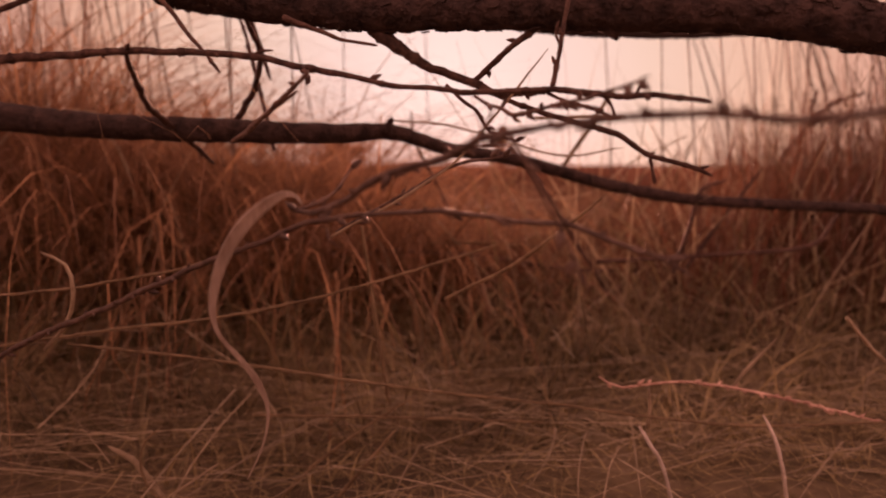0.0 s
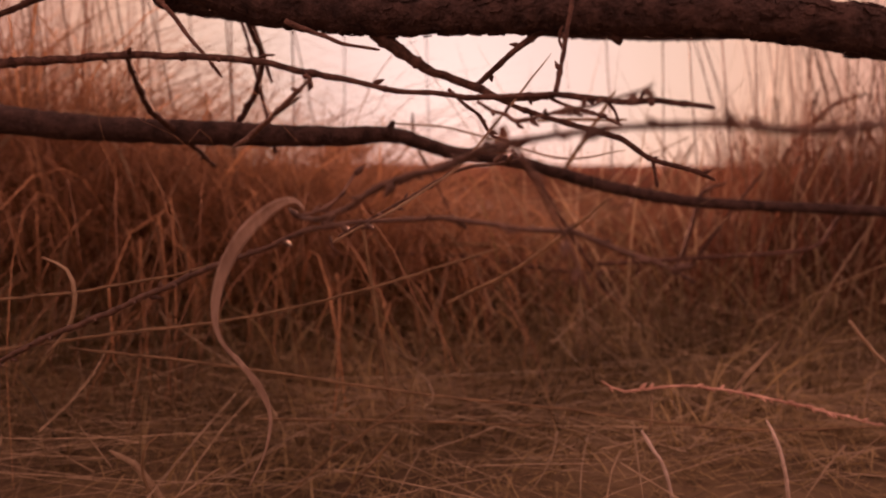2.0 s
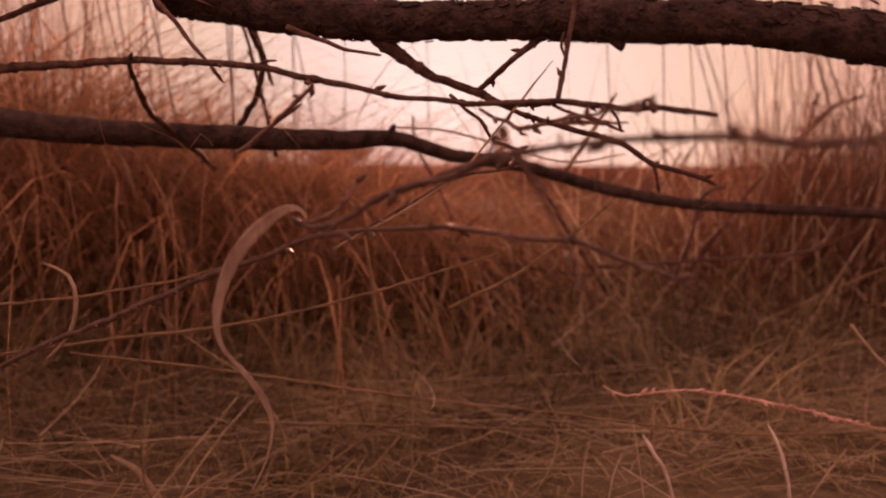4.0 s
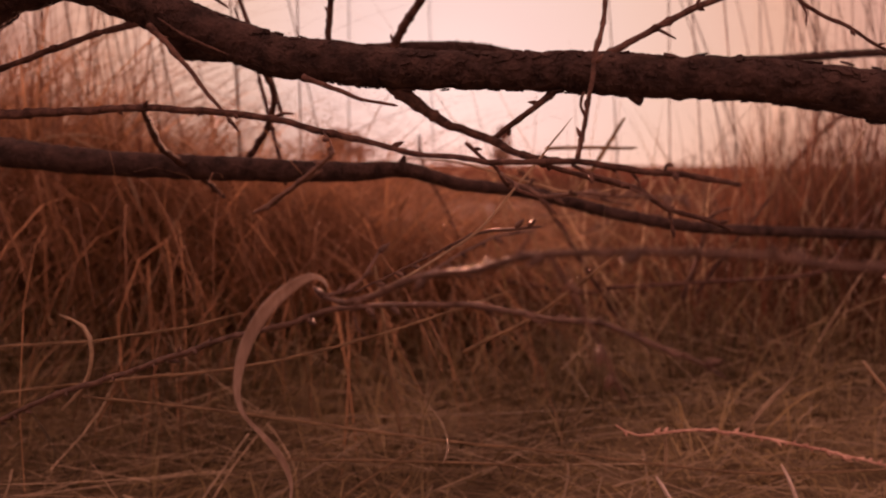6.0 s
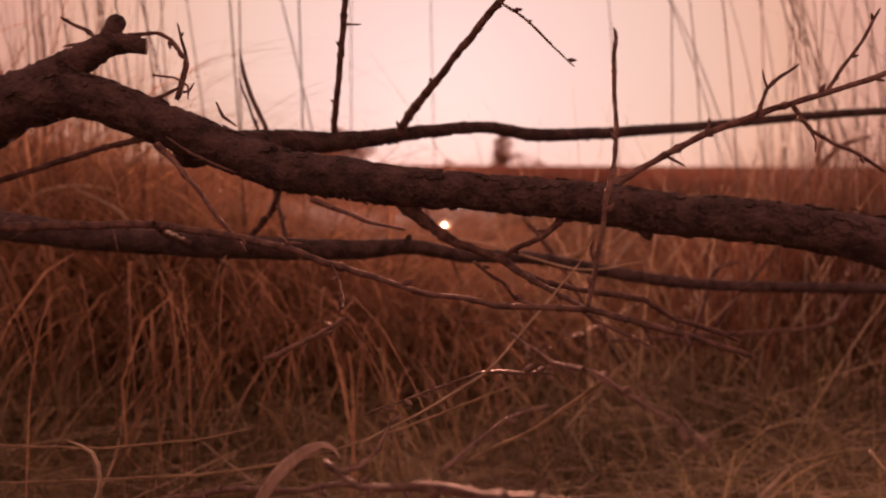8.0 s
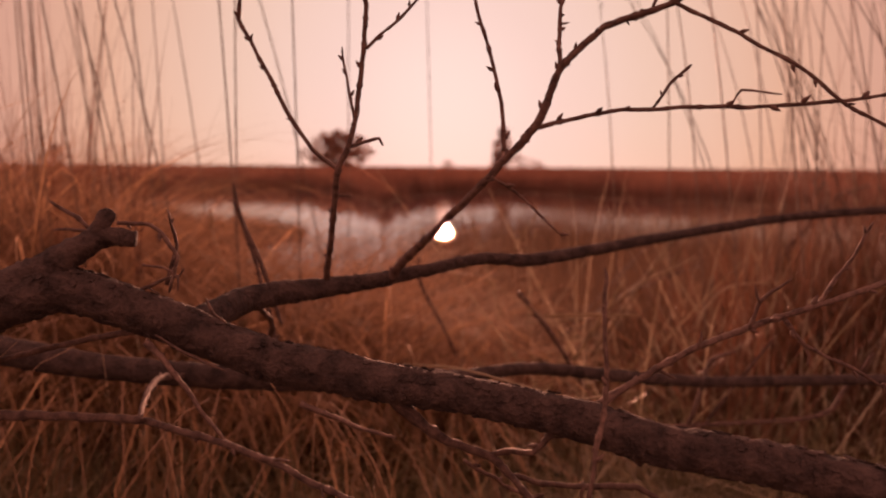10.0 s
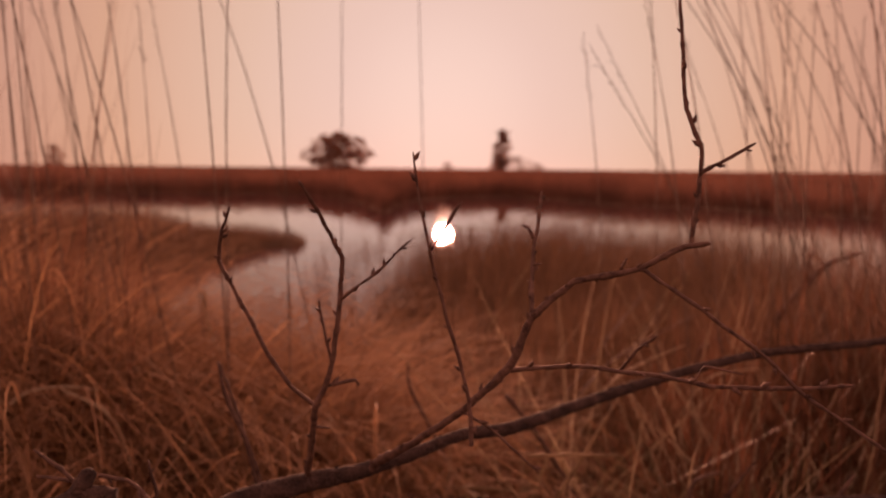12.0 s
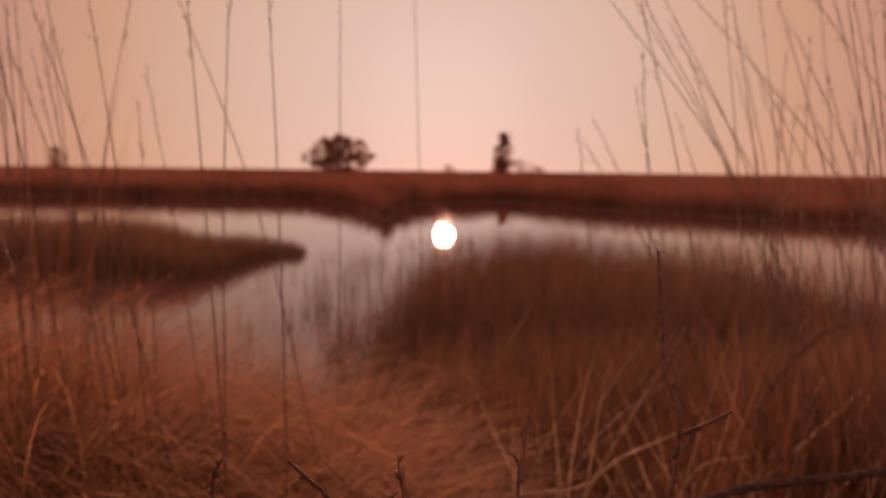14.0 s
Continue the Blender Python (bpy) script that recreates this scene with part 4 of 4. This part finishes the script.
twig(near_twig, [(0.018, 0.187, 1.009, 0.0008), (0.025, 0.190, 0.997, 0.0007), (0.034, 0.195, 0.982, 0.0007), (0.043, 0.200, 0.964, 0.0005)], 0.02, 5.1, LITWIG)
twig(near_twig, [(-0.016, 0.232, 0.997, 0.0007), (-0.003, 0.245, 1.003, 0.0007), (0.008, 0.255, 1.007, 0.0007), (0.024, 0.265, 1.009, 0.0006)], 0.012, 6.8, LITWIG)
twig(near_twig, [(-0.056, 0.262, 0.984, 0.0009), (-0.047, 0.258, 0.986, 0.0008), (-0.041, 0.262, 0.991, 0.0007), (-0.035, 0.270, 1.001, 0.0007)], 0.01, 8.5, LITWIG)
keep_place(near_twig)

low_twig = thing("fallen_twig", (-0.3, 0.44, 0.74), "long thin twig lying across the dry grass", "twig")
twig(low_twig, [(-0.357, 0.440, 0.838, 0.0022), (-0.235, 0.380, 0.901, 0.0019), (-0.169, 0.340, 0.929, 0.0017), (-0.106, 0.300, 0.957, 0.0015), (-0.075, 0.275, 0.969, 0.0013), (-0.051, 0.260, 0.979, 0.0012), (-0.031, 0.250, 0.982, 0.0010), (-0.001, 0.240, 0.985, 0.0011), (0.025, 0.232, 0.982, 0.0010), (0.042, 0.228, 0.981, 0.0011), (0.061, 0.222, 0.974, 0.0011), (0.071, 0.219, 0.971, 0.0008), (0.080, 0.217, 0.966, 0.0006)], 0.02, 0.0, LITWIG)
twig(low_twig, [(0.061, 0.222, 0.974, 0.0007), (0.065, 0.219, 0.973, 0.0008), (0.066, 0.217, 0.975, 0.0004)], 0, 1.7, LITWIG)
twig(low_twig, [(0.017, 0.234, 0.984, 0.0007), (0.021, 0.232, 0.981, 0.0007), (0.026, 0.231, 0.981, 0.0004)], 0, 3.4, LITWIG)
twig(low_twig, [(-0.044, 0.256, 0.977, 0.0005), (-0.043, 0.254, 0.973, 0.0004), (-0.039, 0.253, 0.970, 0.0003)], 0, 5.1, LITWIG)
keep_place(low_twig)

back_bough = thing("fallen_branch", (-0.5, 0.66, 0.74), "dark fallen branch lying behind the twigs", "branch")
limb("limb", [(-0.651, 0.660, 1.034, 0.0163), (-0.467, 0.630, 1.047, 0.0142), (-0.316, 0.605, 1.035, 0.0114), (-0.189, 0.590, 1.030, 0.0102), (-0.093, 0.590, 1.028, 0.0085), (-0.045, 0.600, 1.030, 0.0069), (0.004, 0.640, 1.017, 0.0063), (0.079, 0.700, 1.007, 0.0063), (0.187, 0.760, 0.981, 0.0069), (0.309, 0.800, 0.963, 0.0066), (0.545, 0.850, 0.951, 0.0067), (0.827, 0.900, 0.927, 0.0063)], BARK, back_bough, sides=14, step=0.006, rough=0.12)
limb("knob", [(-0.050, 0.590, 1.029, 0.0048), (-0.046, 0.590, 1.037, 0.0029), (-0.044, 0.590, 1.042, 0.0019)], BARK, back_bough, sides=10)
keep_place(back_bough)


# ---- grass stems that stand out singly ----
def stem(pts, label, ma=STRAW, seeds=0.0, group="grass stems in the thicket"):
    root = thing("grass_stem", pts[0][:3], label, "grass", group)
    limb("stalk", pts, ma, root, sides=6, step=0.006, rough=0.1, wobble=0.0006, buds=seeds)
    keep_place(root)
    return root


stem([(0.181, 0.460, 0.717, 0.0016), (0.160, 0.450, 0.771, 0.0014), (0.149, 0.442, 0.802, 0.0013), (0.139, 0.438, 0.817, 0.0013), (0.131, 0.436, 0.830, 0.0014)], "pale broken stalk coloured as if sunlit, standing in the mat", WHITE)
stem([(0.273, 0.480, 0.706, 0.0016), (0.248, 0.465, 0.764, 0.0015), (0.241, 0.460, 0.790, 0.0013), (0.231, 0.455, 0.815, 0.0014), (0.220, 0.450, 0.833, 0.0009)], "pale broken stalk coloured as if sunlit, standing in the mat", WHITE)
stem([(0.147, 0.470, 0.815, 0.0014), (0.148, 0.470, 0.831, 0.0014), (0.147, 0.470, 0.846, 0.0010)], "pale broken grass stalk standing in the mat", PALE)
stem([(-0.196, 0.470, 0.750, 0.0019), (-0.207, 0.460, 0.779, 0.0025), (-0.216, 0.455, 0.796, 0.0023), (-0.230, 0.450, 0.808, 0.0013)], "pale broken grass stalk standing in the mat", PALE)
stem([(0.239, 0.550, 0.818, 0.0016), (0.256, 0.550, 0.839, 0.0018), (0.276, 0.550, 0.862, 0.0009)], "pale broken grass stalk standing in the mat", PALE)
stem([(0.302, 0.500, 0.891, 0.0012), (0.316, 0.500, 0.874, 0.0014), (0.342, 0.500, 0.848, 0.0014)], "pale broken grass stalk standing in the mat", PALE)
stem([(-0.439, 1.280, 1.130, 0.0046), (-0.435, 1.280, 1.082, 0.0031), (-0.426, 1.280, 1.050, 0.0026), (-0.402, 1.280, 0.975, 0.0026), (-0.373, 1.280, 0.820, 0.0026)], "pale curving grass stalk among the tussocks", PALE)
stem([(-0.445, 0.900, 1.067, 0.0011), (-0.492, 0.900, 1.071, 0.0021), (-0.545, 0.900, 1.059, 0.0025), (-0.592, 0.900, 1.012, 0.0021)], "pale curving grass stalk among the tussocks", PALE)
stem([(-0.493, 0.900, 1.067, 0.0018), (-0.442, 0.900, 1.041, 0.0025), (-0.418, 0.900, 1.006, 0.0021), (-0.402, 0.900, 0.944, 0.0018)], "pale curving grass stalk among the tussocks", PALE)
stem([(-0.187, 0.600, 1.194, 0.0007), (-0.181, 0.600, 1.164, 0.0019), (-0.163, 0.600, 1.119, 0.0019), (-0.149, 0.600, 1.074, 0.0016)], "thin dark bare shoot standing in the tussock", TWIG)
stem([(-0.221, 0.370, 0.898, 0.0008), (-0.205, 0.365, 0.915, 0.0011), (-0.198, 0.360, 0.933, 0.0012), (-0.201, 0.360, 0.947, 0.0010), (-0.214, 0.360, 0.954, 0.0006)], "curled dry grass blade hooked over at its tip", PALE)
stem([(-0.236, 0.420, 0.888, 0.0009), (-0.140, 0.430, 0.874, 0.0011), (-0.031, 0.440, 0.855, 0.0011), (0.084, 0.450, 0.839, 0.0009), (0.205, 0.460, 0.822, 0.0010), (0.346, 0.480, 0.818, 0.0008)], "long thin straw lying across the dry grass")
stem([(-0.358, 0.500, 0.861, 0.0012), (-0.222, 0.450, 0.890, 0.0011), (-0.135, 0.440, 0.903, 0.0011), (-0.069, 0.450, 0.917, 0.0009), (-0.009, 0.470, 0.932, 0.0010), (0.039, 0.490, 0.945, 0.0008)], "long thin straw lying across the dry grass")
stem([(-0.327, 0.460, 0.908, 0.0010), (-0.231, 0.420, 0.924, 0.0009), (-0.162, 0.400, 0.938, 0.0008), (-0.125, 0.390, 0.949, 0.0006)], "long thin straw lying across the dry grass")
stem([(-0.143, 0.500, 0.812, 0.0012), (-0.035, 0.500, 0.811, 0.0012), (0.077, 0.500, 0.808, 0.0010)], "long thin straw lying across the dry grass")
stem([(-0.132, 0.500, 0.737, 0.0014), (-0.096, 0.500, 0.774, 0.0012), (-0.044, 0.500, 0.813, 0.0010), (-0.018, 0.500, 0.828, 0.0006)], "long thin straw lying across the dry grass")
stem([(-0.066, 0.550, 0.953, 0.0011), (-0.062, 0.550, 0.925, 0.0014), (-0.054, 0.550, 0.869, 0.0016), (-0.044, 0.550, 0.804, 0.0016)], "long thin straw lying across the dry grass")
stem([(-0.076, 0.480, 0.757, 0.0016), (-0.055, 0.480, 0.783, 0.0014), (-0.034, 0.480, 0.809, 0.0010)], "long thin straw lying across the dry grass")
stem([(0.109, 0.460, 0.856, 0.0006), (0.125, 0.460, 0.849, 0.0008), (0.164, 0.460, 0.853, 0.0010), (0.206, 0.465, 0.847, 0.0010), (0.257, 0.470, 0.835, 0.0010), (0.321, 0.480, 0.817, 0.0007)], "reddish dry seed stalk leaning over the grass", RUSSET, 0.004)
stem([(-0.085, 0.750, 0.751, 0.0012), (0.036, 0.850, 0.784, 0.0014), (0.121, 0.950, 0.831, 0.0012), (0.220, 1.050, 0.917, 0.0013), (0.310, 1.150, 0.993, 0.0014)], "thin slanting straw among the twigs")
stem([(0.001, 0.420, 0.918, 0.0012), (0.042, 0.420, 0.939, 0.0013), (0.076, 0.420, 0.964, 0.0013), (0.100, 0.420, 0.984, 0.0008)], "thin slanting straw among the twigs")
stem([(0.217, 1.200, 0.845, 0.0024), (0.354, 1.400, 0.924, 0.0034), (0.518, 1.600, 1.051, 0.0019)], "thin slanting straw among the twigs")
stem([(-0.037, 1.000, 0.888, 0.0032), (0.054, 1.000, 0.890, 0.0032), (0.147, 1.000, 0.883, 0.0024)], "thin slanting straw among the twigs")
stem([(0.469, 2.000, 0.730, 0.0049), (0.580, 2.000, 0.885, 0.0057), (0.688, 2.000, 1.054, 0.0033)], "thin slanting straw among the twigs")
stem([(0.622, 2.000, 0.869, 0.0041), (0.675, 2.000, 0.971, 0.0049), (0.720, 2.000, 1.071, 0.0033)], "thin slanting straw among the twigs")
stem([(0.130, 0.750, 1.001, 0.0024), (0.159, 0.760, 1.043, 0.0027), (0.188, 0.770, 1.088, 0.0018)], "thin slanting straw among the twigs")
stem([(0.097, 0.740, 1.053, 0.0020), (0.142, 0.740, 1.054, 0.0020), (0.195, 0.740, 1.054, 0.0015)], "thin slanting straw among the twigs")
stem([(0.118, 2.200, 0.775, 0.0045), (0.180, 2.200, 0.888, 0.0054), (0.224, 2.200, 0.963, 0.0045), (0.294, 2.200, 1.083, 0.0027)], "thin slanting straw among the twigs")
stem([(0.240, 1.300, 0.897, 0.0021), (0.374, 1.550, 0.914, 0.0025), (0.537, 1.800, 0.911, 0.0029), (0.781, 2.100, 0.920, 0.0021)], "thin bare brown stalk behind the bough", TWIG)
stem([(0.745, 1.600, 0.944, 0.0078), (0.796, 1.600, 1.039, 0.0071), (0.850, 1.600, 1.106, 0.0065), (0.899, 1.600, 1.153, 0.0058), (0.969, 1.600, 1.176, 0.0032)], "thin bare brown stalk behind the bough", TWIG)
stem([(0.851, 1.600, 1.099, 0.0052), (0.847, 1.600, 1.146, 0.0045), (0.860, 1.600, 1.185, 0.0026)], "thin bare brown stalk behind the bough", TWIG)
stem([(0.549, 1.600, 0.832, 0.0104), (0.600, 1.600, 0.881, 0.0084), (0.616, 1.600, 0.949, 0.0071), (0.677, 1.600, 0.973, 0.0045)], "thin bare brown stalk behind the bough", TWIG)
stem([(0.625, 1.600, 0.915, 0.0058), (0.679, 1.600, 0.888, 0.0058), (0.719, 1.600, 0.886, 0.0039)], "thin bare brown stalk behind the bough", TWIG)
stem([(0.240, 1.400, 0.869, 0.0020), (0.388, 1.700, 0.904, 0.0024), (0.524, 1.950, 0.944, 0.0024), (0.662, 2.200, 0.980, 0.0018)], "thin bare brown stalk behind the bough", TWIG)
stem([(-0.201, 1.000, 0.871, 0.0036), (-0.071, 1.000, 0.876, 0.0036), (0.055, 1.000, 0.870, 0.0036), (0.181, 1.000, 0.851, 0.0032), (0.273, 1.000, 0.851, 0.0024)], "thin bare brown stalk behind the bough", TWIG)
stem([(0.097, 1.000, 1.031, 0.0036), (0.144, 1.000, 0.972, 0.0036), (0.188, 1.000, 0.903, 0.0032), (0.250, 1.000, 0.807, 0.0028)], "thin bare brown stalk behind the bough", TWIG)
stem([(-0.047, 1.000, 1.080, 0.0016), (-0.042, 1.000, 1.038, 0.0024), (-0.009, 1.000, 0.974, 0.0024), (0.012, 1.000, 0.927, 0.0020)], "thin bare brown stalk behind the bough", TWIG)
stem([(0.290, 0.850, 0.869, 0.0030), (0.308, 0.850, 0.929, 0.0030), (0.320, 0.850, 0.973, 0.0027), (0.351, 0.850, 0.986, 0.0017)], "thin bare brown stalk behind the bough", TWIG)
stem([(0.193, 0.850, 0.883, 0.0030), (0.321, 0.850, 0.892, 0.0030), (0.455, 0.850, 0.904, 0.0030), (0.488, 0.850, 0.938, 0.0027), (0.519, 0.850, 0.985, 0.0017)], "thin bare brown stalk behind the bough", TWIG)
stem([(0.307, 0.850, 0.877, 0.0024), (0.347, 0.850, 0.936, 0.0024), (0.395, 0.850, 1.001, 0.0017)], "thin bare brown stalk behind the bough", TWIG)
stem([(-0.248, 0.420, 1.130, 0.0013), (-0.226, 0.420, 1.129, 0.0013), (-0.203, 0.420, 1.130, 0.0013), (-0.169, 0.420, 1.144, 0.0010)], "thin bare brown stalk behind the bough", TWIG)
stem([(-0.055, 0.330, 0.966, 0.0006), (-0.029, 0.330, 0.980, 0.0006), (-0.006, 0.330, 0.994, 0.0006), (0.010, 0.330, 1.007, 0.0006), (0.031, 0.330, 1.033, 0.0006), (0.049, 0.330, 1.056, 0.0003)], "thin slanting straw among the twigs", PALE)
stem([(0.129, 1.200, 0.941, 0.0017), (0.254, 1.200, 0.956, 0.0017), (0.330, 1.200, 1.012, 0.0017), (0.427, 1.200, 1.058, 0.0011)], "pale slanting straw behind the bough", PALE)
stem([(0.071, 1.200, 0.843, 0.0017), (0.175, 1.200, 0.886, 0.0017), (0.283, 1.200, 0.932, 0.0011)], "pale slanting straw behind the bough", PALE)
stem([(0.424, 1.200, 0.928, 0.0014), (0.474, 1.200, 1.000, 0.0017), (0.558, 1.200, 1.017, 0.0011)], "pale slanting straw behind the bough", PALE)
stem([(-0.045, 0.600, 1.040, 0.0008), (-0.001, 0.600, 1.037, 0.0010), (0.043, 0.600, 1.026, 0.0010), (0.103, 0.600, 1.011, 0.0010), (0.156, 0.600, 1.018, 0.0006)], "pale slanting straw behind the bough", PALE)
stem([(-0.178, 0.420, 0.780, 0.0011), (-0.191, 0.420, 0.796, 0.0011), (-0.194, 0.420, 0.812, 0.0009), (-0.190, 0.420, 0.825, 0.0007), (-0.180, 0.420, 0.834, 0.0003)], "short curling dry blade standing out of the mat")
stem([(-0.179, 0.420, 0.785, 0.0008), (-0.162, 0.420, 0.797, 0.0008), (-0.143, 0.420, 0.810, 0.0006)], "short pale straw slanting out of the mat", PALE)


def leaf_blade():
    """One broad dried blade, arched over the twig and curling to its tip; folded along the middle."""
    path = spline([(-0.056, 0.270, 0.985, 0.0004), (-0.058, 0.271, 0.988, 0.0008), (-0.063, 0.273, 0.989, 0.0017), (-0.071, 0.275, 0.985, 0.0029), (-0.082, 0.276, 0.975, 0.0035), (-0.091, 0.277, 0.960, 0.0030), (-0.0955, 0.278, 0.943, 0.0019), (-0.094, 0.280, 0.930, 0.0010), (-0.087, 0.285, 0.918, 0.0013), (-0.081, 0.290, 0.906, 0.0019), (-0.078, 0.295, 0.891, 0.0010), (-0.082, 0.300, 0.873, 0.0006), (-0.091, 0.305, 0.854, 0.0002)], 0.003)
    c, w = path[:, :3], path[:, 3] * 0.86
    d = np.gradient(c, axis=0)
    d /= np.linalg.norm(d, axis=1)[:, None]
    verts, faces = [], []
    n = len(c)
    for i in range(n):
        a = 0.5 * math.sin(i / n * 5.0)
        side = np.cross(d[i], (0.0, 1.0, 0.0))
        side /= np.linalg.norm(side)
        out = np.cross(side, d[i])
        side = side * math.cos(a) + out * math.sin(a)
        out = np.cross(side, d[i])
        for s, up in ((-1, 0), (-0.5, 0.12), (0, 0.22), (0.5, 0.12), (1, 0)):
            verts.append(c[i] + side * w[i] * s + out * w[i] * up)
    for i in range(n - 1):
        for k in range(4):
            faces.append((i * 5 + k, i * 5 + k + 1, i * 5 + k + 6, i * 5 + k + 5))
    ob = mesh_object("curled_leaf", verts, faces, DRYLEAF)
    thick = ob.modifiers.new("thickness", "SOLIDIFY")
    thick.thickness = 0.0003
    return tagged(ob, "broad pale dried grass leaf arched over a twig", "leaf")


leaf_blade()

# tall stems on both sides, swaying above the marsh: root x, root depth, tip x, tip height
def tall_stem(rx, ry, tx, tz, i):
    z0 = float(land(rx, ry)) - 0.01
    bow = 0.008 * math.sin(i * 2.4)
    pts = [(rx, ry, z0, 0.0014), (rx + (tx - rx) * 0.25 - bow, ry + 0.01, z0 + (tz - z0) * 0.35, 0.0013), (rx + (tx - rx) * 0.58 - bow, ry, z0 + (tz - z0) * 0.7, 0.0011), (tx, ry - 0.01, tz, 0.0004)]
    root = thing("tall_grass_stem", pts[0][:3], "tall thin dry grass stem rising above the bank", "grass", "tall stems on the bank")
    limb("stalk", pts, STEM, root, sides=5, step=0.03, rough=0, wobble=0)
    rng = random.Random(i)
    top, base = np.array(pts[3][:3]), np.array(pts[2][:3])
    verts, faces = [], []
    for k in range(16):
        q = top + (base - top) * 0.42 * (k + rng.random()) / 16
        way = (top - base) / np.linalg.norm(top - base) + 0.6 * np.array([rng.uniform(-1, 1) for _ in range(3)])
        size = rng.uniform(0.006, 0.014)
        spike = np.array([[*(q + way * size * a), r] for a, r in ((0, 0.0003), (0.5, 0.0004), (0.8, 0.0006), (1.05, 0.0002))])
        v, f = tube(spike, 4)
        faces += [tuple(n + len(verts) for n in face) for face in f]
        verts += v
    mesh_object("seed_head", verts, faces, STEM, root, "thin feathery seed head")
    keep_place(root)


tall_stem(-0.589, 1.00, -0.601, 1.667, 0)
tall_stem(-0.688, 1.15, -0.688, 1.717, 1)
tall_stem(-0.460, 1.10, -0.648, 1.700, 2)
tall_stem(-0.329, 1.00, -0.566, 1.782, 3)
tall_stem(-0.468, 1.10, -0.595, 1.806, 4)
tall_stem(-0.432, 1.05, -0.504, 1.805, 5)
tall_stem(-0.629, 1.15, -0.468, 1.835, 6)
tall_stem(-0.501, 1.20, -0.499, 1.624, 7)
tall_stem(-0.421, 1.30, -0.527, 1.689, 8)
tall_stem(-0.280, 0.95, -0.324, 1.779, 9)
tall_stem(-0.167, 1.20, -0.451, 1.849, 10)
tall_stem(-0.309, 1.00, -0.279, 1.795, 11)
tall_stem(-0.221, 1.00, -0.231, 1.795, 12)
tall_stem(-0.224, 1.50, -0.208, 1.946, 13)
tall_stem(-0.020, 1.70, -0.068, 2.008, 14)
tall_stem(-0.748, 1.25, -0.724, 1.865, 15)
tall_stem(-0.600, 1.30, -0.729, 1.716, 16)
tall_stem(0.330, 1.25, 0.239, 1.590, 17)
tall_stem(0.606, 1.20, 0.241, 1.561, 18)
tall_stem(0.636, 1.30, 0.273, 1.613, 19)
tall_stem(0.431, 1.10, 0.295, 1.636, 20)
tall_stem(0.385, 1.15, 0.317, 1.703, 21)
tall_stem(0.896, 1.25, 0.227, 1.876, 22)
tall_stem(0.762, 1.20, 0.278, 1.848, 23)
tall_stem(0.767, 1.15, 0.288, 1.825, 24)
tall_stem(0.778, 1.20, 0.324, 1.862, 25)
tall_stem(0.874, 1.30, 0.403, 1.779, 26)
tall_stem(0.611, 1.10, 0.419, 1.833, 27)
tall_stem(0.709, 1.30, 0.542, 1.712, 28)
tall_stem(0.802, 1.15, 0.500, 1.849, 29)
tall_stem(1.175, 1.30, 0.377, 1.892, 30)
tall_stem(0.944, 1.20, 0.574, 1.751, 31)
tall_stem(0.849, 1.10, 0.563, 1.832, 32)
tall_stem(0.722, 1.05, 0.561, 1.825, 33)
tall_stem(0.733, 1.00, 0.563, 1.792, 34)
tall_stem(1.019, 1.35, 0.545, 1.771, 35)
tall_stem(1.196, 1.20, 0.570, 1.841, 36)
tall_stem(0.946, 1.30, 0.686, 1.703, 37)
tall_stem(0.699, 1.00, 0.588, 1.797, 38)
tall_stem(0.968, 1.25, 0.639, 1.628, 39)
tall_stem(0.916, 1.35, 0.593, 1.679, 40)
tall_stem(0.705, 1.40, 0.460, 1.618, 41)
rng = random.Random(23)
for i in range(46, 74):
    side = 1 if i % 3 else -1
    ry = rng.uniform(1.0, 1.5)
    rx = side * rng.uniform(0.42, 0.75) * ry
    tall_stem(rx, ry, rx - rng.uniform(-0.05, 0.28), rng.uniform(1.62, 1.95), i)
